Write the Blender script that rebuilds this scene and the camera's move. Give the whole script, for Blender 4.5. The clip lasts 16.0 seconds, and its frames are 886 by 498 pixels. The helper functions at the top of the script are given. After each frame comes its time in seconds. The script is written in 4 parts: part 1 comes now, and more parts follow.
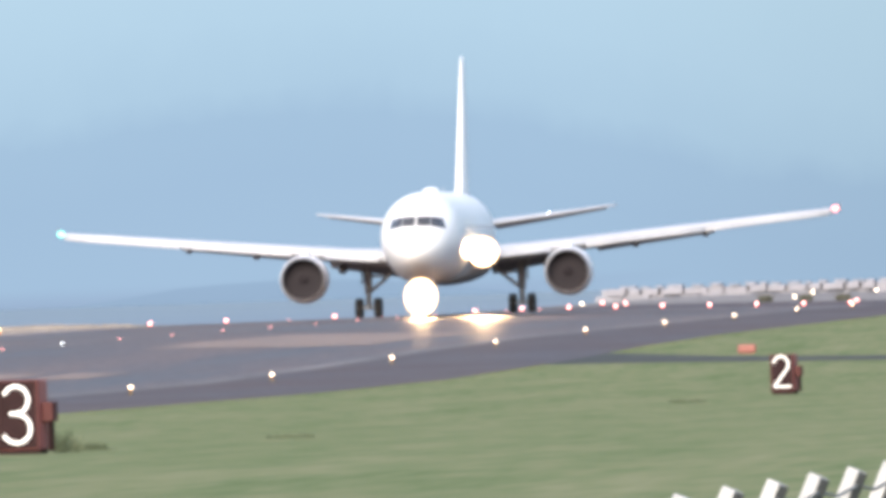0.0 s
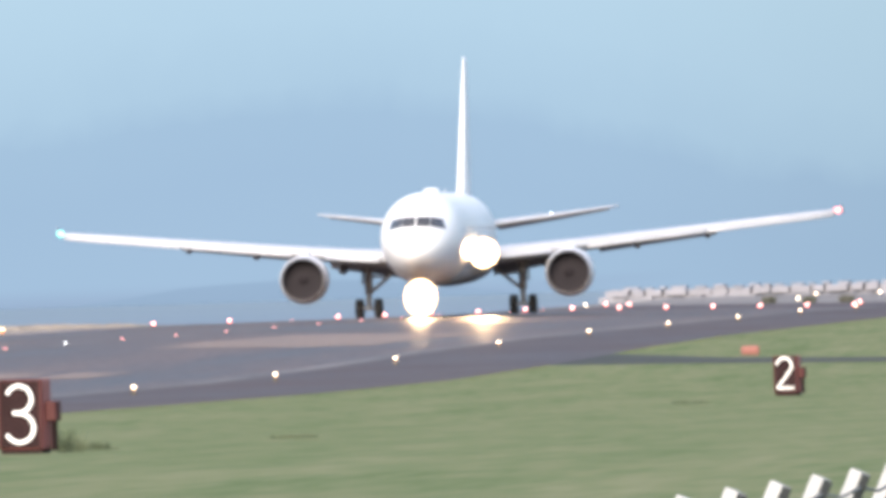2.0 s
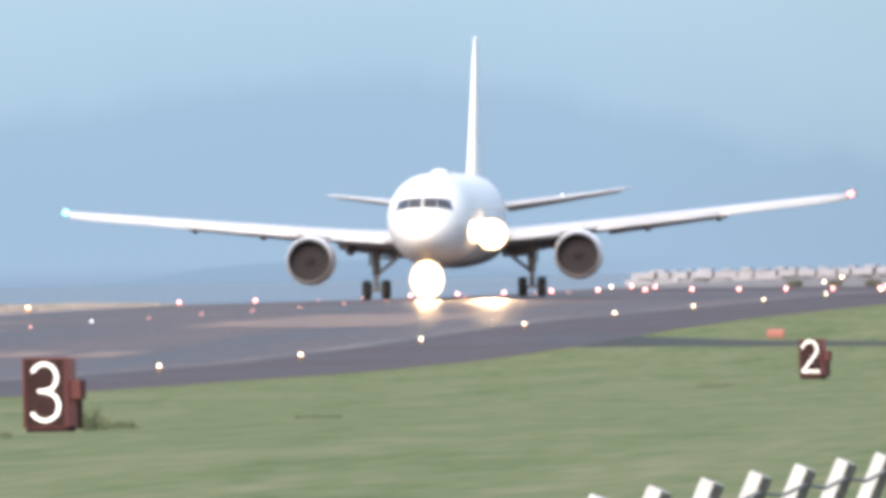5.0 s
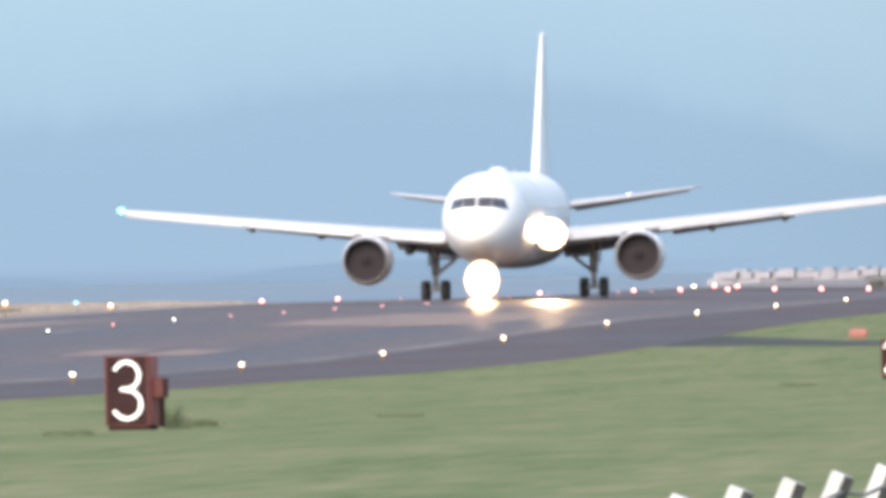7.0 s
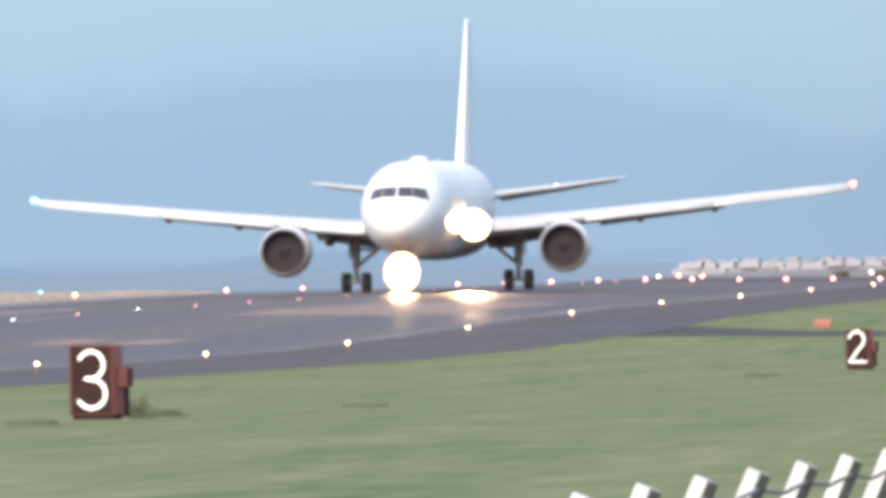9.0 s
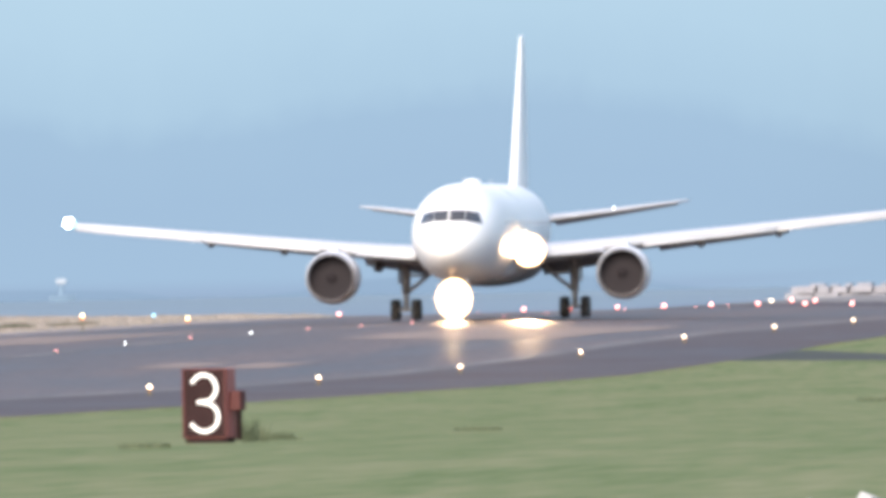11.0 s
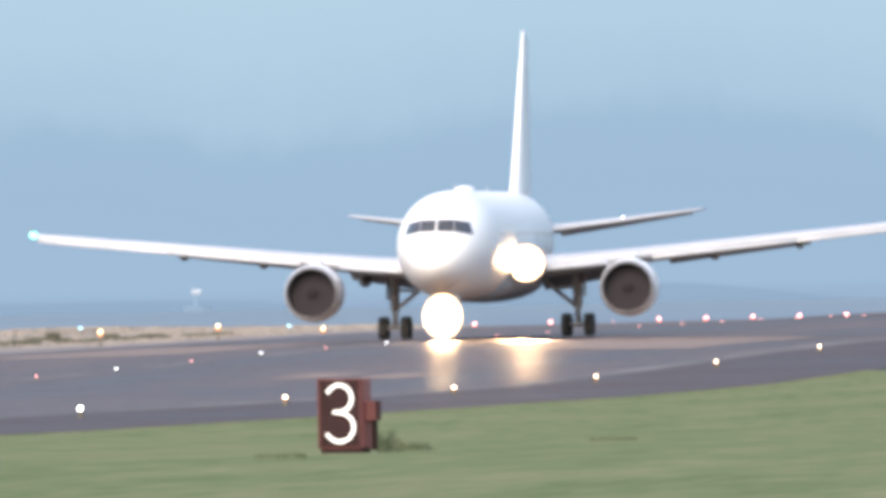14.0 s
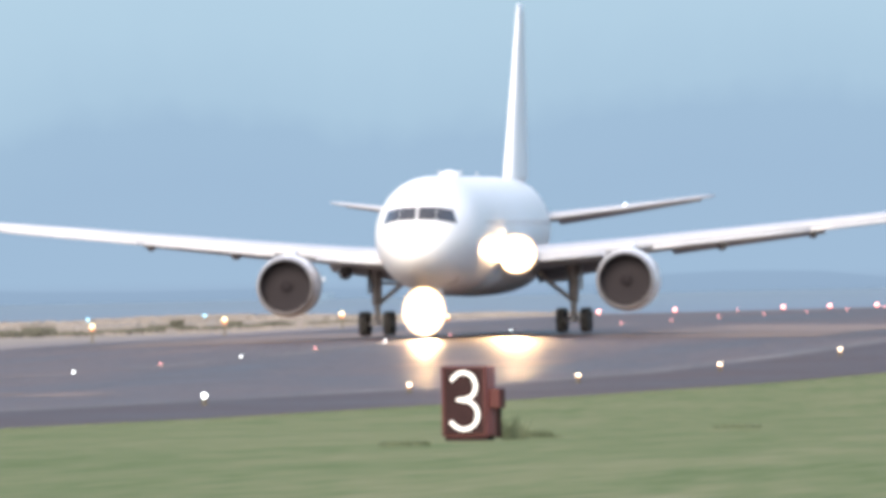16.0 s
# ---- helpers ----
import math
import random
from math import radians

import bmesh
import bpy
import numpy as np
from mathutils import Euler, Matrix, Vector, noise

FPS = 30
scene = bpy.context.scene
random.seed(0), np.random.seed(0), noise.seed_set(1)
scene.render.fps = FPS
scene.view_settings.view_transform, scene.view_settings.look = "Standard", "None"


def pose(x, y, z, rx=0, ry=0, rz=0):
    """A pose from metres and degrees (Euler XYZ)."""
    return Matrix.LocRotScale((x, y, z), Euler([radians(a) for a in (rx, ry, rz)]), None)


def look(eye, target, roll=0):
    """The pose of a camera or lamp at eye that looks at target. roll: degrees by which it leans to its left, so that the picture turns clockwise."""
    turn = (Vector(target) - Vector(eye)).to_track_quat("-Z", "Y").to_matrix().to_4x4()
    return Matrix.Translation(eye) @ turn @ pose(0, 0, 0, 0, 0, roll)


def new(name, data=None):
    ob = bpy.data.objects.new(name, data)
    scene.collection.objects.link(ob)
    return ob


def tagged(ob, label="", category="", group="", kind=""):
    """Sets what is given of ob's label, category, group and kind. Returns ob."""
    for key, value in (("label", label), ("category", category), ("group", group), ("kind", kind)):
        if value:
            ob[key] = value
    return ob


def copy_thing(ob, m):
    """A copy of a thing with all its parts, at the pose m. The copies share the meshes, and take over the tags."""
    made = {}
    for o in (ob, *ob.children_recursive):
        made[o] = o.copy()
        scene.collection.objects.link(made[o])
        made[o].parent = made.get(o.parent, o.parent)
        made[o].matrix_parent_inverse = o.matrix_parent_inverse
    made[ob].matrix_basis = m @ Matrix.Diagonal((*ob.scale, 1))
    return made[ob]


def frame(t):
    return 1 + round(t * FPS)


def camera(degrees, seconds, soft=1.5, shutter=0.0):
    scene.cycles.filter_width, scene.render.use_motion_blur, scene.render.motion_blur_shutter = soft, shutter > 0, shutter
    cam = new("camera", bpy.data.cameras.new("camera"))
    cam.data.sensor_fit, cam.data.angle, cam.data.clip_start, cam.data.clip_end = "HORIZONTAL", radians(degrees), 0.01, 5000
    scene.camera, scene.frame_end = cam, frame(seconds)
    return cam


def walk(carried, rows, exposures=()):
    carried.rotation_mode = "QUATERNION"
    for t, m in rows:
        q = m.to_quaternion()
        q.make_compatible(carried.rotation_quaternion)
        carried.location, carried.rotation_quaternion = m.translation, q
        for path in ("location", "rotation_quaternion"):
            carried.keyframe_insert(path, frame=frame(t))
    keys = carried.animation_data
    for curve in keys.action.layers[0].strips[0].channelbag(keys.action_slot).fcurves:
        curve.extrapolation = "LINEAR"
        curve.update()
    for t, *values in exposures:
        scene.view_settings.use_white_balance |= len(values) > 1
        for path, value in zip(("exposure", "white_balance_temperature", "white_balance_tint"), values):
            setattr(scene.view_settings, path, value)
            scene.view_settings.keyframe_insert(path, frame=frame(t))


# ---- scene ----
# ---------------------------------------------------------------- camera
EYE = Vector((0.0, 0.0, 4.033))
# seconds, pan to the right, tilt up, roll (degrees)
VIEWS = [
    (0.0, 0.2183, -0.0011, -1.906),
    (0.5, 0.2209, -0.0388, -1.842),
    (1.0, 0.2162, -0.0405, -1.803),
    (1.5, 0.2065, -0.0293, -1.795),
    (2.0, 0.2075, 0.0009, -1.750),
    (2.5, 0.2285, -0.0152, -1.628),
    (3.0, 0.2203, -0.0446, -1.640),
    (5.3, 0.0811, -0.0571, -1.299),
    (5.5, 0.0351, -0.0596, -1.279),
    (6.0, 0.0066, -0.0489, -1.242),
    (6.5, -0.0330, -0.0441, -1.217),
    (7.0, -0.1184, -0.0512, -1.220),
    (7.5, -0.0677, -0.0797, -1.187),
    (8.0, 0.0000, -0.0855, -1.149),
    (10.5, -0.1739, -0.0581, -1.161),
    (11.0, -0.3489, -0.0065, -1.075),
    (11.5, -0.4031, 0.0252, -1.054),
    (12.0, -0.4668, 0.0327, -1.074),
    (12.5, -0.4876, 0.0561, -1.048),
    (13.0, -0.5578, 0.0353, -1.072),
    (13.5, -0.6274, 0.0262, -1.082),
    (14.0, -0.7518, 0.0311, -1.140),
    (14.5, -0.8849, 0.0492, -1.107),
    (15.0, -0.9515, 0.0743, -1.159),
    (15.5, -1.0175, 0.0419, -1.159),
    (16.0, -1.1226, 0.0016, -1.112),
]

# seconds, stops: the picture is a little darker late in the shot
EXPOSURES = [(0.0, 1.12), (11.0, 1.12), (12.5, 1.04), (16.0, 1.04)]

cam = camera(2.6419, 16.0, soft=5.0)


def aim(pan, tilt, roll):
    p, t = radians(pan), radians(tilt)
    way = Vector((math.sin(p) * math.cos(t), math.cos(p) * math.cos(t), math.sin(t)))
    return look(EYE, EYE + way * 100, roll)


walk(cam, [(t, aim(a, b, c)) for t, a, b, c in VIEWS], EXPOSURES)

# ---------------------------------------------------------------- light
world = bpy.data.worlds.new("dusk_sky")
scene.world = world
world.use_nodes = True
wn, wl = world.node_tree.nodes, world.node_tree.links
sky = wn.new("ShaderNodeTexSky")
sky.sky_type = "NISHITA"
sky.sun_disc = False
sky.sun_elevation = radians(32)
sky.sun_rotation = radians(-163)
sky.air_density, sky.dust_density, sky.ozone_density = 1.0, 1.5, 1.5
wn["Background"].inputs["Strength"].default_value = 0.15
wl.new(sky.outputs["Color"], wn["Background"].inputs["Color"])

sun = new("sun", bpy.data.lights.new("sun", "SUN"))
sun.data.energy = 2.85
sun.data.angle = radians(32)
sun.data.color = (1.0, 0.85, 0.7)
SUN_AZ, SUN_EL = radians(-163), radians(32)
sun_from = Vector((math.sin(SUN_AZ) * math.cos(SUN_EL), math.cos(SUN_AZ) * math.cos(SUN_EL), math.sin(SUN_EL)))
sun.matrix_basis = look(sun_from * 50, (0, 0, 0))

# ---------------------------------------------------------------- materials


def mat(name, base, rough=0.6, metal=0.0, spec=None):
    m = bpy.data.materials.new(name)
    m.use_nodes = True
    b = m.node_tree.nodes["Principled BSDF"]
    b.inputs["Base Color"].default_value = (*base, 1)
    b.inputs["Roughness"].default_value = rough
    b.inputs["Metallic"].default_value = metal
    if spec is not None:
        b.inputs["Specular IOR Level"].default_value = spec
    return m


def vary(m, stops, scale, fine=None, bump=0.0, rough=None, stretch=(1, 1, 1), turn=0.0, fine_mix=0.35):
    """Colour from two noises at real-world size, with an optional bump and roughness range."""
    nt = m.node_tree
    n, l = nt.nodes, nt.links
    b = n["Principled BSDF"]
    tc = n.new("ShaderNodeNewGeometry")
    rot = n.new("ShaderNodeMapping")
    rot.inputs["Rotation"].default_value = (0, 0, turn)
    l.new(tc.outputs["Position"], rot.inputs["Vector"])
    mp = n.new("ShaderNodeMapping")
    mp.inputs["Scale"].default_value = stretch
    l.new(rot.outputs["Vector"], mp.inputs["Vector"])
    big = n.new("ShaderNodeTexNoise")
    big.inputs["Scale"].default_value = scale
    big.inputs["Detail"].default_value = 6
    big.inputs["Roughness"].default_value = 0.62
    l.new(mp.outputs["Vector"], big.inputs["Vector"])
    small = n.new("ShaderNodeTexNoise")
    small.inputs["Scale"].default_value = fine or scale * 12
    small.inputs["Detail"].default_value = 4
    l.new(mp.outputs["Vector"], small.inputs["Vector"])
    mix = n.new("ShaderNodeMix")
    mix.inputs[0].default_value = fine_mix
    l.new(big.outputs["Fac"], mix.inputs[2])
    l.new(small.outputs["Fac"], mix.inputs[3])
    ramp = n.new("ShaderNodeValToRGB")
    e = ramp.color_ramp.elements
    e[0].position, e[0].color = stops[0][0], (*stops[0][1], 1)
    e[1].position, e[1].color = stops[-1][0], (*stops[-1][1], 1)
    for pos, col in stops[1:-1]:
        x = e.new(pos)
        x.color = (*col, 1)
    l.new(mix.outputs[0], ramp.inputs["Fac"])
    l.new(ramp.outputs["Color"], b.inputs["Base Color"])
    if bump:
        bp = n.new("ShaderNodeBump")
        bp.inputs["Strength"].default_value = bump
        bp.inputs["Distance"].default_value = 0.05
        l.new(small.outputs["Fac"], bp.inputs["Height"])
        l.new(bp.outputs["Normal"], b.inputs["Normal"])
    if rough:
        mr = n.new("ShaderNodeMapRange")
        mr.inputs["To Min"].default_value, mr.inputs["To Max"].default_value = rough
        mr.inputs["From Min"].default_value, mr.inputs["From Max"].default_value = 0.3, 0.7
        l.new(big.outputs["Fac"], mr.inputs["Value"])
        l.new(mr.outputs["Result"], b.inputs["Roughness"])
    return m


def glow(name, col, strength, lights=False):
    m = bpy.data.materials.new(name)
    m.use_nodes = True
    b = m.node_tree.nodes["Principled BSDF"]
    b.inputs["Base Color"].default_value = (*[0.5 * x for x in col], 1)
    b.inputs["Emission Color"].default_value = (*col, 1)
    b.inputs["Emission Strength"].default_value = strength
    m.cycles.emission_sampling = "FRONT" if lights else "NONE"
    return m


HEAD = radians(4.5)
M_GRASS = vary(mat("mown_grass", (0.12, 0.14, 0.06), 0.9, spec=0.05),
               [(0.36, (0.086, 0.122, 0.049)), (0.46, (0.126, 0.155, 0.073)), (0.55, (0.157, 0.173, 0.09)), (0.66, (0.194, 0.2, 0.116))],
               0.42, 2.2, bump=0.3, stretch=(1.0, 0.075, 1), turn=HEAD, fine_mix=0.5)
M_DRY = vary(mat("dry_grass", (0.3, 0.24, 0.14), 0.9, spec=0.1),
             [(0.32, (0.19, 0.17, 0.15)), (0.45, (0.24, 0.215, 0.192)), (0.6, (0.29, 0.258, 0.232)), (0.72, (0.34, 0.305, 0.28))], 0.16, 0.9, bump=0.4, stretch=(1, 0.4, 1))
# paleness of distant haze put into the ground's colour
M_FAR_TURF = vary(mat("far_hazed_ground", (0.2, 0.2, 0.2), 0.9, spec=0.05), [(0.3, (0.15, 0.145, 0.148)), (0.7, (0.25, 0.24, 0.24))], 0.05, 0.6, bump=0.4)
M_WEED = vary(mat("weeds", (0.07, 0.1, 0.04), 0.85, spec=0.1), [(0.3, (0.075, 0.098, 0.058)), (0.7, (0.125, 0.145, 0.094))], 1.2, 9)
M_SHORT = vary(mat("short_grass_blades", (0.1, 0.13, 0.06), 0.9, spec=0.05),
               [(0.34, (0.1, 0.138, 0.062)), (0.47, (0.14, 0.17, 0.085)), (0.58, (0.165, 0.182, 0.098)), (0.7, (0.2, 0.2, 0.12))], 0.35, 3.0, stretch=(1, 0.3, 1), turn=HEAD)
M_BUSH = vary(mat("bush_leaves", (0.06, 0.08, 0.04), 0.85, spec=0.1), [(0.3, (0.075, 0.08, 0.062)), (0.7, (0.14, 0.135, 0.11))], 0.6, 5)
M_ASPHALT = vary(mat("runway_asphalt", (0.06, 0.054, 0.055), 0.4, spec=0.05),
                 [(0.34, (0.04, 0.025, 0.022)), (0.5, (0.086, 0.056, 0.048)), (0.66, (0.15, 0.104, 0.088))],
                 0.03, 0.8, bump=0.03, rough=(0.36, 0.48), stretch=(5.0, 0.3, 1), turn=HEAD)
M_SHOULDER = vary(mat("shoulder_asphalt", (0.06, 0.056, 0.056), 0.6, spec=0.22),
                  [(0.3, (0.052, 0.038, 0.036)), (0.7, (0.088, 0.066, 0.062))], 0.05, 1.1, bump=0.15, rough=(0.55, 0.75), stretch=(2, 0.4, 1), turn=HEAD)
M_EXIT = vary(mat("dark_taxiway_asphalt", (0.05, 0.05, 0.045), 0.8, spec=0.2),
              [(0.3, (0.036, 0.037, 0.031)), (0.7, (0.062, 0.062, 0.054))], 0.08, 1.1, bump=0.15, rough=(0.7, 0.85), stretch=(1, 1, 1))
M_PAINT = vary(mat("worn_runway_paint", (0.4, 0.36, 0.32), 0.6, spec=0.04),
               [(0.3, (0.14, 0.1, 0.083)), (0.5, (0.205, 0.151, 0.125)), (0.7, (0.28, 0.214, 0.18))], 0.12, 1.5, rough=(0.44, 0.58), stretch=(2, 0.4, 1), turn=HEAD)
M_STRIPE = vary(mat("faint_runway_paint", (0.2, 0.18, 0.17), 0.7),
                [(0.35, (0.075, 0.067, 0.066)), (0.5, (0.14, 0.125, 0.118)), (0.7, (0.24, 0.21, 0.2))], 0.08, 1.2, stretch=(2, 0.4, 1), turn=HEAD)
# the sea's colour is paled with the haze of distance
M_WATER = vary(mat("grey_sea", (0.1, 0.14, 0.19), 0.6), [(0.3, (0.135, 0.185, 0.245)), (0.7, (0.155, 0.21, 0.27))], 0.004, 0.05, bump=0.2)
M_CONCRETE = vary(mat("pale_concrete", (0.5, 0.5, 0.5), 0.8), [(0.3, (0.19, 0.19, 0.215)), (0.7, (0.27, 0.268, 0.3))], 0.5, 6, bump=0.1)
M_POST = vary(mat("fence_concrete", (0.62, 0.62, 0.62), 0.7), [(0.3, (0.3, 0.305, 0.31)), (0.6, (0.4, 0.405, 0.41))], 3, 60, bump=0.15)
# dark copy of the post concrete, shade put into the colour
M_POST_SHADE = vary(mat("painted_shade_concrete", (0.1, 0.1, 0.1), 0.85), [(0.3, (0.04, 0.042, 0.046)), (0.6, (0.075, 0.078, 0.082))], 3, 60, bump=0.15)
M_WIRE = mat("dull_wire", (0.17, 0.17, 0.165), 0.8)
M_SKIN = vary(mat("white_aircraft_paint", (0.8, 0.8, 0.8), 0.32), [(0.3, (0.76, 0.76, 0.77)), (0.6, (0.82, 0.82, 0.82))], 0.25, 4, rough=(0.26, 0.4))
M_WING = vary(mat("pale_grey_wing_paint", (0.62, 0.63, 0.65), 0.38), [(0.3, (0.38, 0.39, 0.42)), (0.6, (0.45, 0.46, 0.49))], 0.35, 5, rough=(0.3, 0.45))
M_FLAP = vary(mat("grey_flap_paint", (0.42, 0.42, 0.44), 0.45), [(0.3, (0.31, 0.32, 0.35)), (0.7, (0.39, 0.4, 0.43))], 0.5, 6)
M_FAIR = vary(mat("fairing_grey", (0.3, 0.3, 0.32), 0.5), [(0.3, (0.24, 0.24, 0.26)), (0.7, (0.32, 0.32, 0.34))], 0.8, 8)
M_LIP = mat("dulled_inlet_lip", (0.36, 0.35, 0.36), 0.55, 0.5)
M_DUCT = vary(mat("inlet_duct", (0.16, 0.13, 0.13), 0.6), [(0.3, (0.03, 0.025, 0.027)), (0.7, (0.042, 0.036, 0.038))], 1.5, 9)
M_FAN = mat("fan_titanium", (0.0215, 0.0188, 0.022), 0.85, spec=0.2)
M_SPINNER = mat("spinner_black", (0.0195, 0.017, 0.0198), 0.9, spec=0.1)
M_GLASS = mat("cockpit_glass", (0.06, 0.062, 0.07), 0.12)
M_CABIN = mat("shaded_cabin_window", (0.45, 0.46, 0.48), 0.2)
M_STEEL = vary(mat("gear_grey_paint", (0.36, 0.36, 0.38), 0.5), [(0.3, (0.34, 0.33, 0.35)), (0.7, (0.5, 0.48, 0.5))], 1.5, 14)
# haze is put into both boat colours so they sink into the distance
M_BOAT = mat("hazed_boat_white", (0.27, 0.31, 0.36), 0.8)
M_BOAT_HULL = mat("haze_tinted_hull", (0.138, 0.203, 0.278), 0.95, spec=0.03)
M_LEFT_SHOULDER = vary(mat("pale_shoulder_concrete", (0.16, 0.14, 0.13), 0.75),
                       [(0.3, (0.15, 0.125, 0.12)), (0.7, (0.23, 0.195, 0.185))], 0.06, 1.2, bump=0.1, stretch=(2, 0.3, 1), turn=HEAD)
M_TYRE = vary(mat("tyre_rubber", (0.03, 0.03, 0.032), 0.85), [(0.3, (0.045, 0.043, 0.045)), (0.7, (0.075, 0.07, 0.07))], 2, 20)
M_RIM = mat("wheel_hub", (0.32, 0.32, 0.33), 0.4, 0.7)
# cabinet red lightened for its lit side; the frame's red is a duller copy
M_SIGN_RED = vary(mat("sign_red_lit", (0.3, 0.07, 0.06), 0.55), [(0.3, (0.2, 0.062, 0.06)), (0.7, (0.28, 0.095, 0.09))], 1.5, 16)
M_SIGN_FRAME = vary(mat("sign_red_dull", (0.1, 0.03, 0.03), 0.8, spec=0.12), [(0.3, (0.062, 0.026, 0.026)), (0.7, (0.1, 0.04, 0.038))], 1.5, 16)
M_SIGN_BACK = vary(mat("sign_dark_face", (0.08, 0.035, 0.03), 0.85, spec=0.08), [(0.3, (0.021, 0.012, 0.0125)), (0.7, (0.033, 0.018, 0.019))], 2, 18)
M_ORANGE = vary(mat("faded_orange_paint", (0.65, 0.16, 0.08), 0.6), [(0.3, (0.2, 0.075, 0.062)), (0.7, (0.28, 0.105, 0.085))], 2, 18)
M_FIXTURE = mat("lamp_housing", (0.1, 0.085, 0.05), 0.6)
M_DIGIT = glow("lit_numeral", (1.0, 0.93, 0.85), 1.05)
M_L_WHITE = glow("edge_lamp_white", (1.0, 0.78, 0.55), 6)
M_L_COOL = glow("edge_lamp_cool", (0.92, 0.97, 1.0), 7)
M_L_YELLOW = glow("edge_lamp_yellow", (1.0, 0.8, 0.42), 4)
M_L_RED = glow("lamp_red", (1.0, 0.42, 0.38), 5)
M_L_PINK = glow("lamp_pale_red", (1.0, 0.36, 0.36), 3.2)
M_L_BLUE = glow("lamp_blue", (0.35, 0.75, 1.0), 2.2)
# collars that glow by themselves to imitate the lamps' coloured halos
M_HALO_RED = glow("red_halo_collar", (1.0, 0.12, 0.1), 0.55)
M_HALO_AMBER = glow("amber_halo_collar", (1.0, 0.32, 0.12), 0.5)
M_NAV_GREEN = glow("nav_green", (0.25, 0.95, 0.8), 1.6)
M_NAV_RED = glow("nav_red", (1.0, 0.25, 0.23), 2.6)
M_STROBE = glow("strobe_white", (0.95, 0.98, 1.0), 9)


def lamp_glass(name, col, strength, fall, x, z, rx, rz):
    """A lamp's lens with its glare built in, brightest at its middle (x, z) and fading to its rim."""
    m = glow(name, col, strength, True)
    n, l = m.node_tree.nodes, m.node_tree.links
    tc = n.new("ShaderNodeTexCoord")
    mp = n.new("ShaderNodeMapping")
    mp.inputs["Scale"].default_value = (1 / rx, 0, 1 / rz)
    mp.inputs["Location"].default_value = (-x / rx, 0, -z / rz)
    l.new(tc.outputs["Object"], mp.inputs["Vector"])
    dot = n.new("ShaderNodeVectorMath")
    dot.operation = "DOT_PRODUCT"
    l.new(mp.outputs["Vector"], dot.inputs[0])
    l.new(mp.outputs["Vector"], dot.inputs[1])
    last = dot.outputs["Value"]
    for op, by in (("MULTIPLY", -fall), ("EXPONENT", 0), ("MULTIPLY", strength)):
        step = n.new("ShaderNodeMath")
        step.operation = op
        l.new(last, step.inputs[0])
        step.inputs[1].default_value = by
        last = step.outputs[0]
    l.new(last, n["Principled BSDF"].inputs["Emission Strength"])
    return m


# lens of the landing lamp in the left wing root and of the lamps on the nose gear, enlarged to their glare: x, z, half
# width, half height
ROOT_LAMP, NOSE_LAMP = (2.9, 3.74, 0.96, 0.92), (0.0, 1.2, 0.98, 1.14)
M_LANDING = lamp_glass("landing_lamp", (1.0, 0.64, 0.34), 2400, 8.1, *ROOT_LAMP)
M_TAXI = lamp_glass("nose_gear_lamp", (1.0, 0.64, 0.34), 2300, 8.05, *NOSE_LAMP)

# ---------------------------------------------------------------- mesh helpers


def to_object(name, bm, material, smooth=False):
    me = bpy.data.meshes.new(name)
    bmesh.ops.recalc_face_normals(bm, faces=bm.faces)
    bm.to_mesh(me)
    bm.free()
    me.materials.append(material)
    if smooth:
        me.shade_smooth()
    return new(name, me)


def part(name, bm, material, parent, label="", smooth=False, m=None):
    ob = to_object(name, bm, material, smooth)
    ob.parent = parent
    if m is not None:
        ob.matrix_basis = m
    if label:
        ob["label"] = label
    return ob


def share(name, mesh, parent, m, label=""):
    ob = new(name, mesh)
    ob.parent = parent
    ob.matrix_basis = m
    if label:
        ob["label"] = label
    return ob


def box(bm, cx, cy, cz, sx, sy, sz, bevel=0.0, m=None):
    r = bmesh.ops.create_cube(bm, size=1.0)
    vs = r["verts"]
    bmesh.ops.scale(bm, vec=(sx, sy, sz), verts=vs)
    if bevel:
        es = list({e for v in vs for e in v.link_edges})
        out = bmesh.ops.bevel(bm, geom=es, offset=bevel, segments=2, affect="EDGES", profile=0.5)
        vs = list({v for f in out["faces"] for v in f.verts} | {v for v in vs if v.is_valid})
    bmesh.ops.translate(bm, vec=(cx, cy, cz), verts=vs)
    if m is not None:
        bmesh.ops.transform(bm, matrix=m, verts=vs)
    return vs


def loft(bm, rings, close=True, caps=(False, False)):
    """Skins rings of points, each a list of the same length."""
    rows = [[bm.verts.new(p) for p in ring] for ring in rings]
    n = len(rows[0])
    for a, b in zip(rows, rows[1:]):
        for i in range(n if close else n - 1):
            j = (i + 1) % n
            bm.faces.new((a[i], a[j], b[j], b[i]))
    if caps[0]:
        bm.faces.new(rows[0])
    if caps[1]:
        bm.faces.new(rows[-1][::-1])
    return rows


def tube(bm, points, radius, n=8, caps=True):
    """A round bar along a line of points; radius is one number or one for each point."""
    pts = [Vector(p) for p in points]
    rad = radius if isinstance(radius, (list, tuple)) else [radius] * len(pts)
    rings = []
    for i, p in enumerate(pts):
        d = (pts[min(i + 1, len(pts) - 1)] - pts[max(i - 1, 0)]).normalized()
        side = d.cross(Vector((0, 0, 1)))
        if side.length < 1e-3:
            side = Vector((1, 0, 0))
        side.normalize()
        up = side.cross(d)
        rings.append([p + (side * math.cos(k) + up * math.sin(k)) * rad[i] for k in (2 * math.pi * q / n for q in range(n))])
    loft(bm, rings, True, (caps, caps))


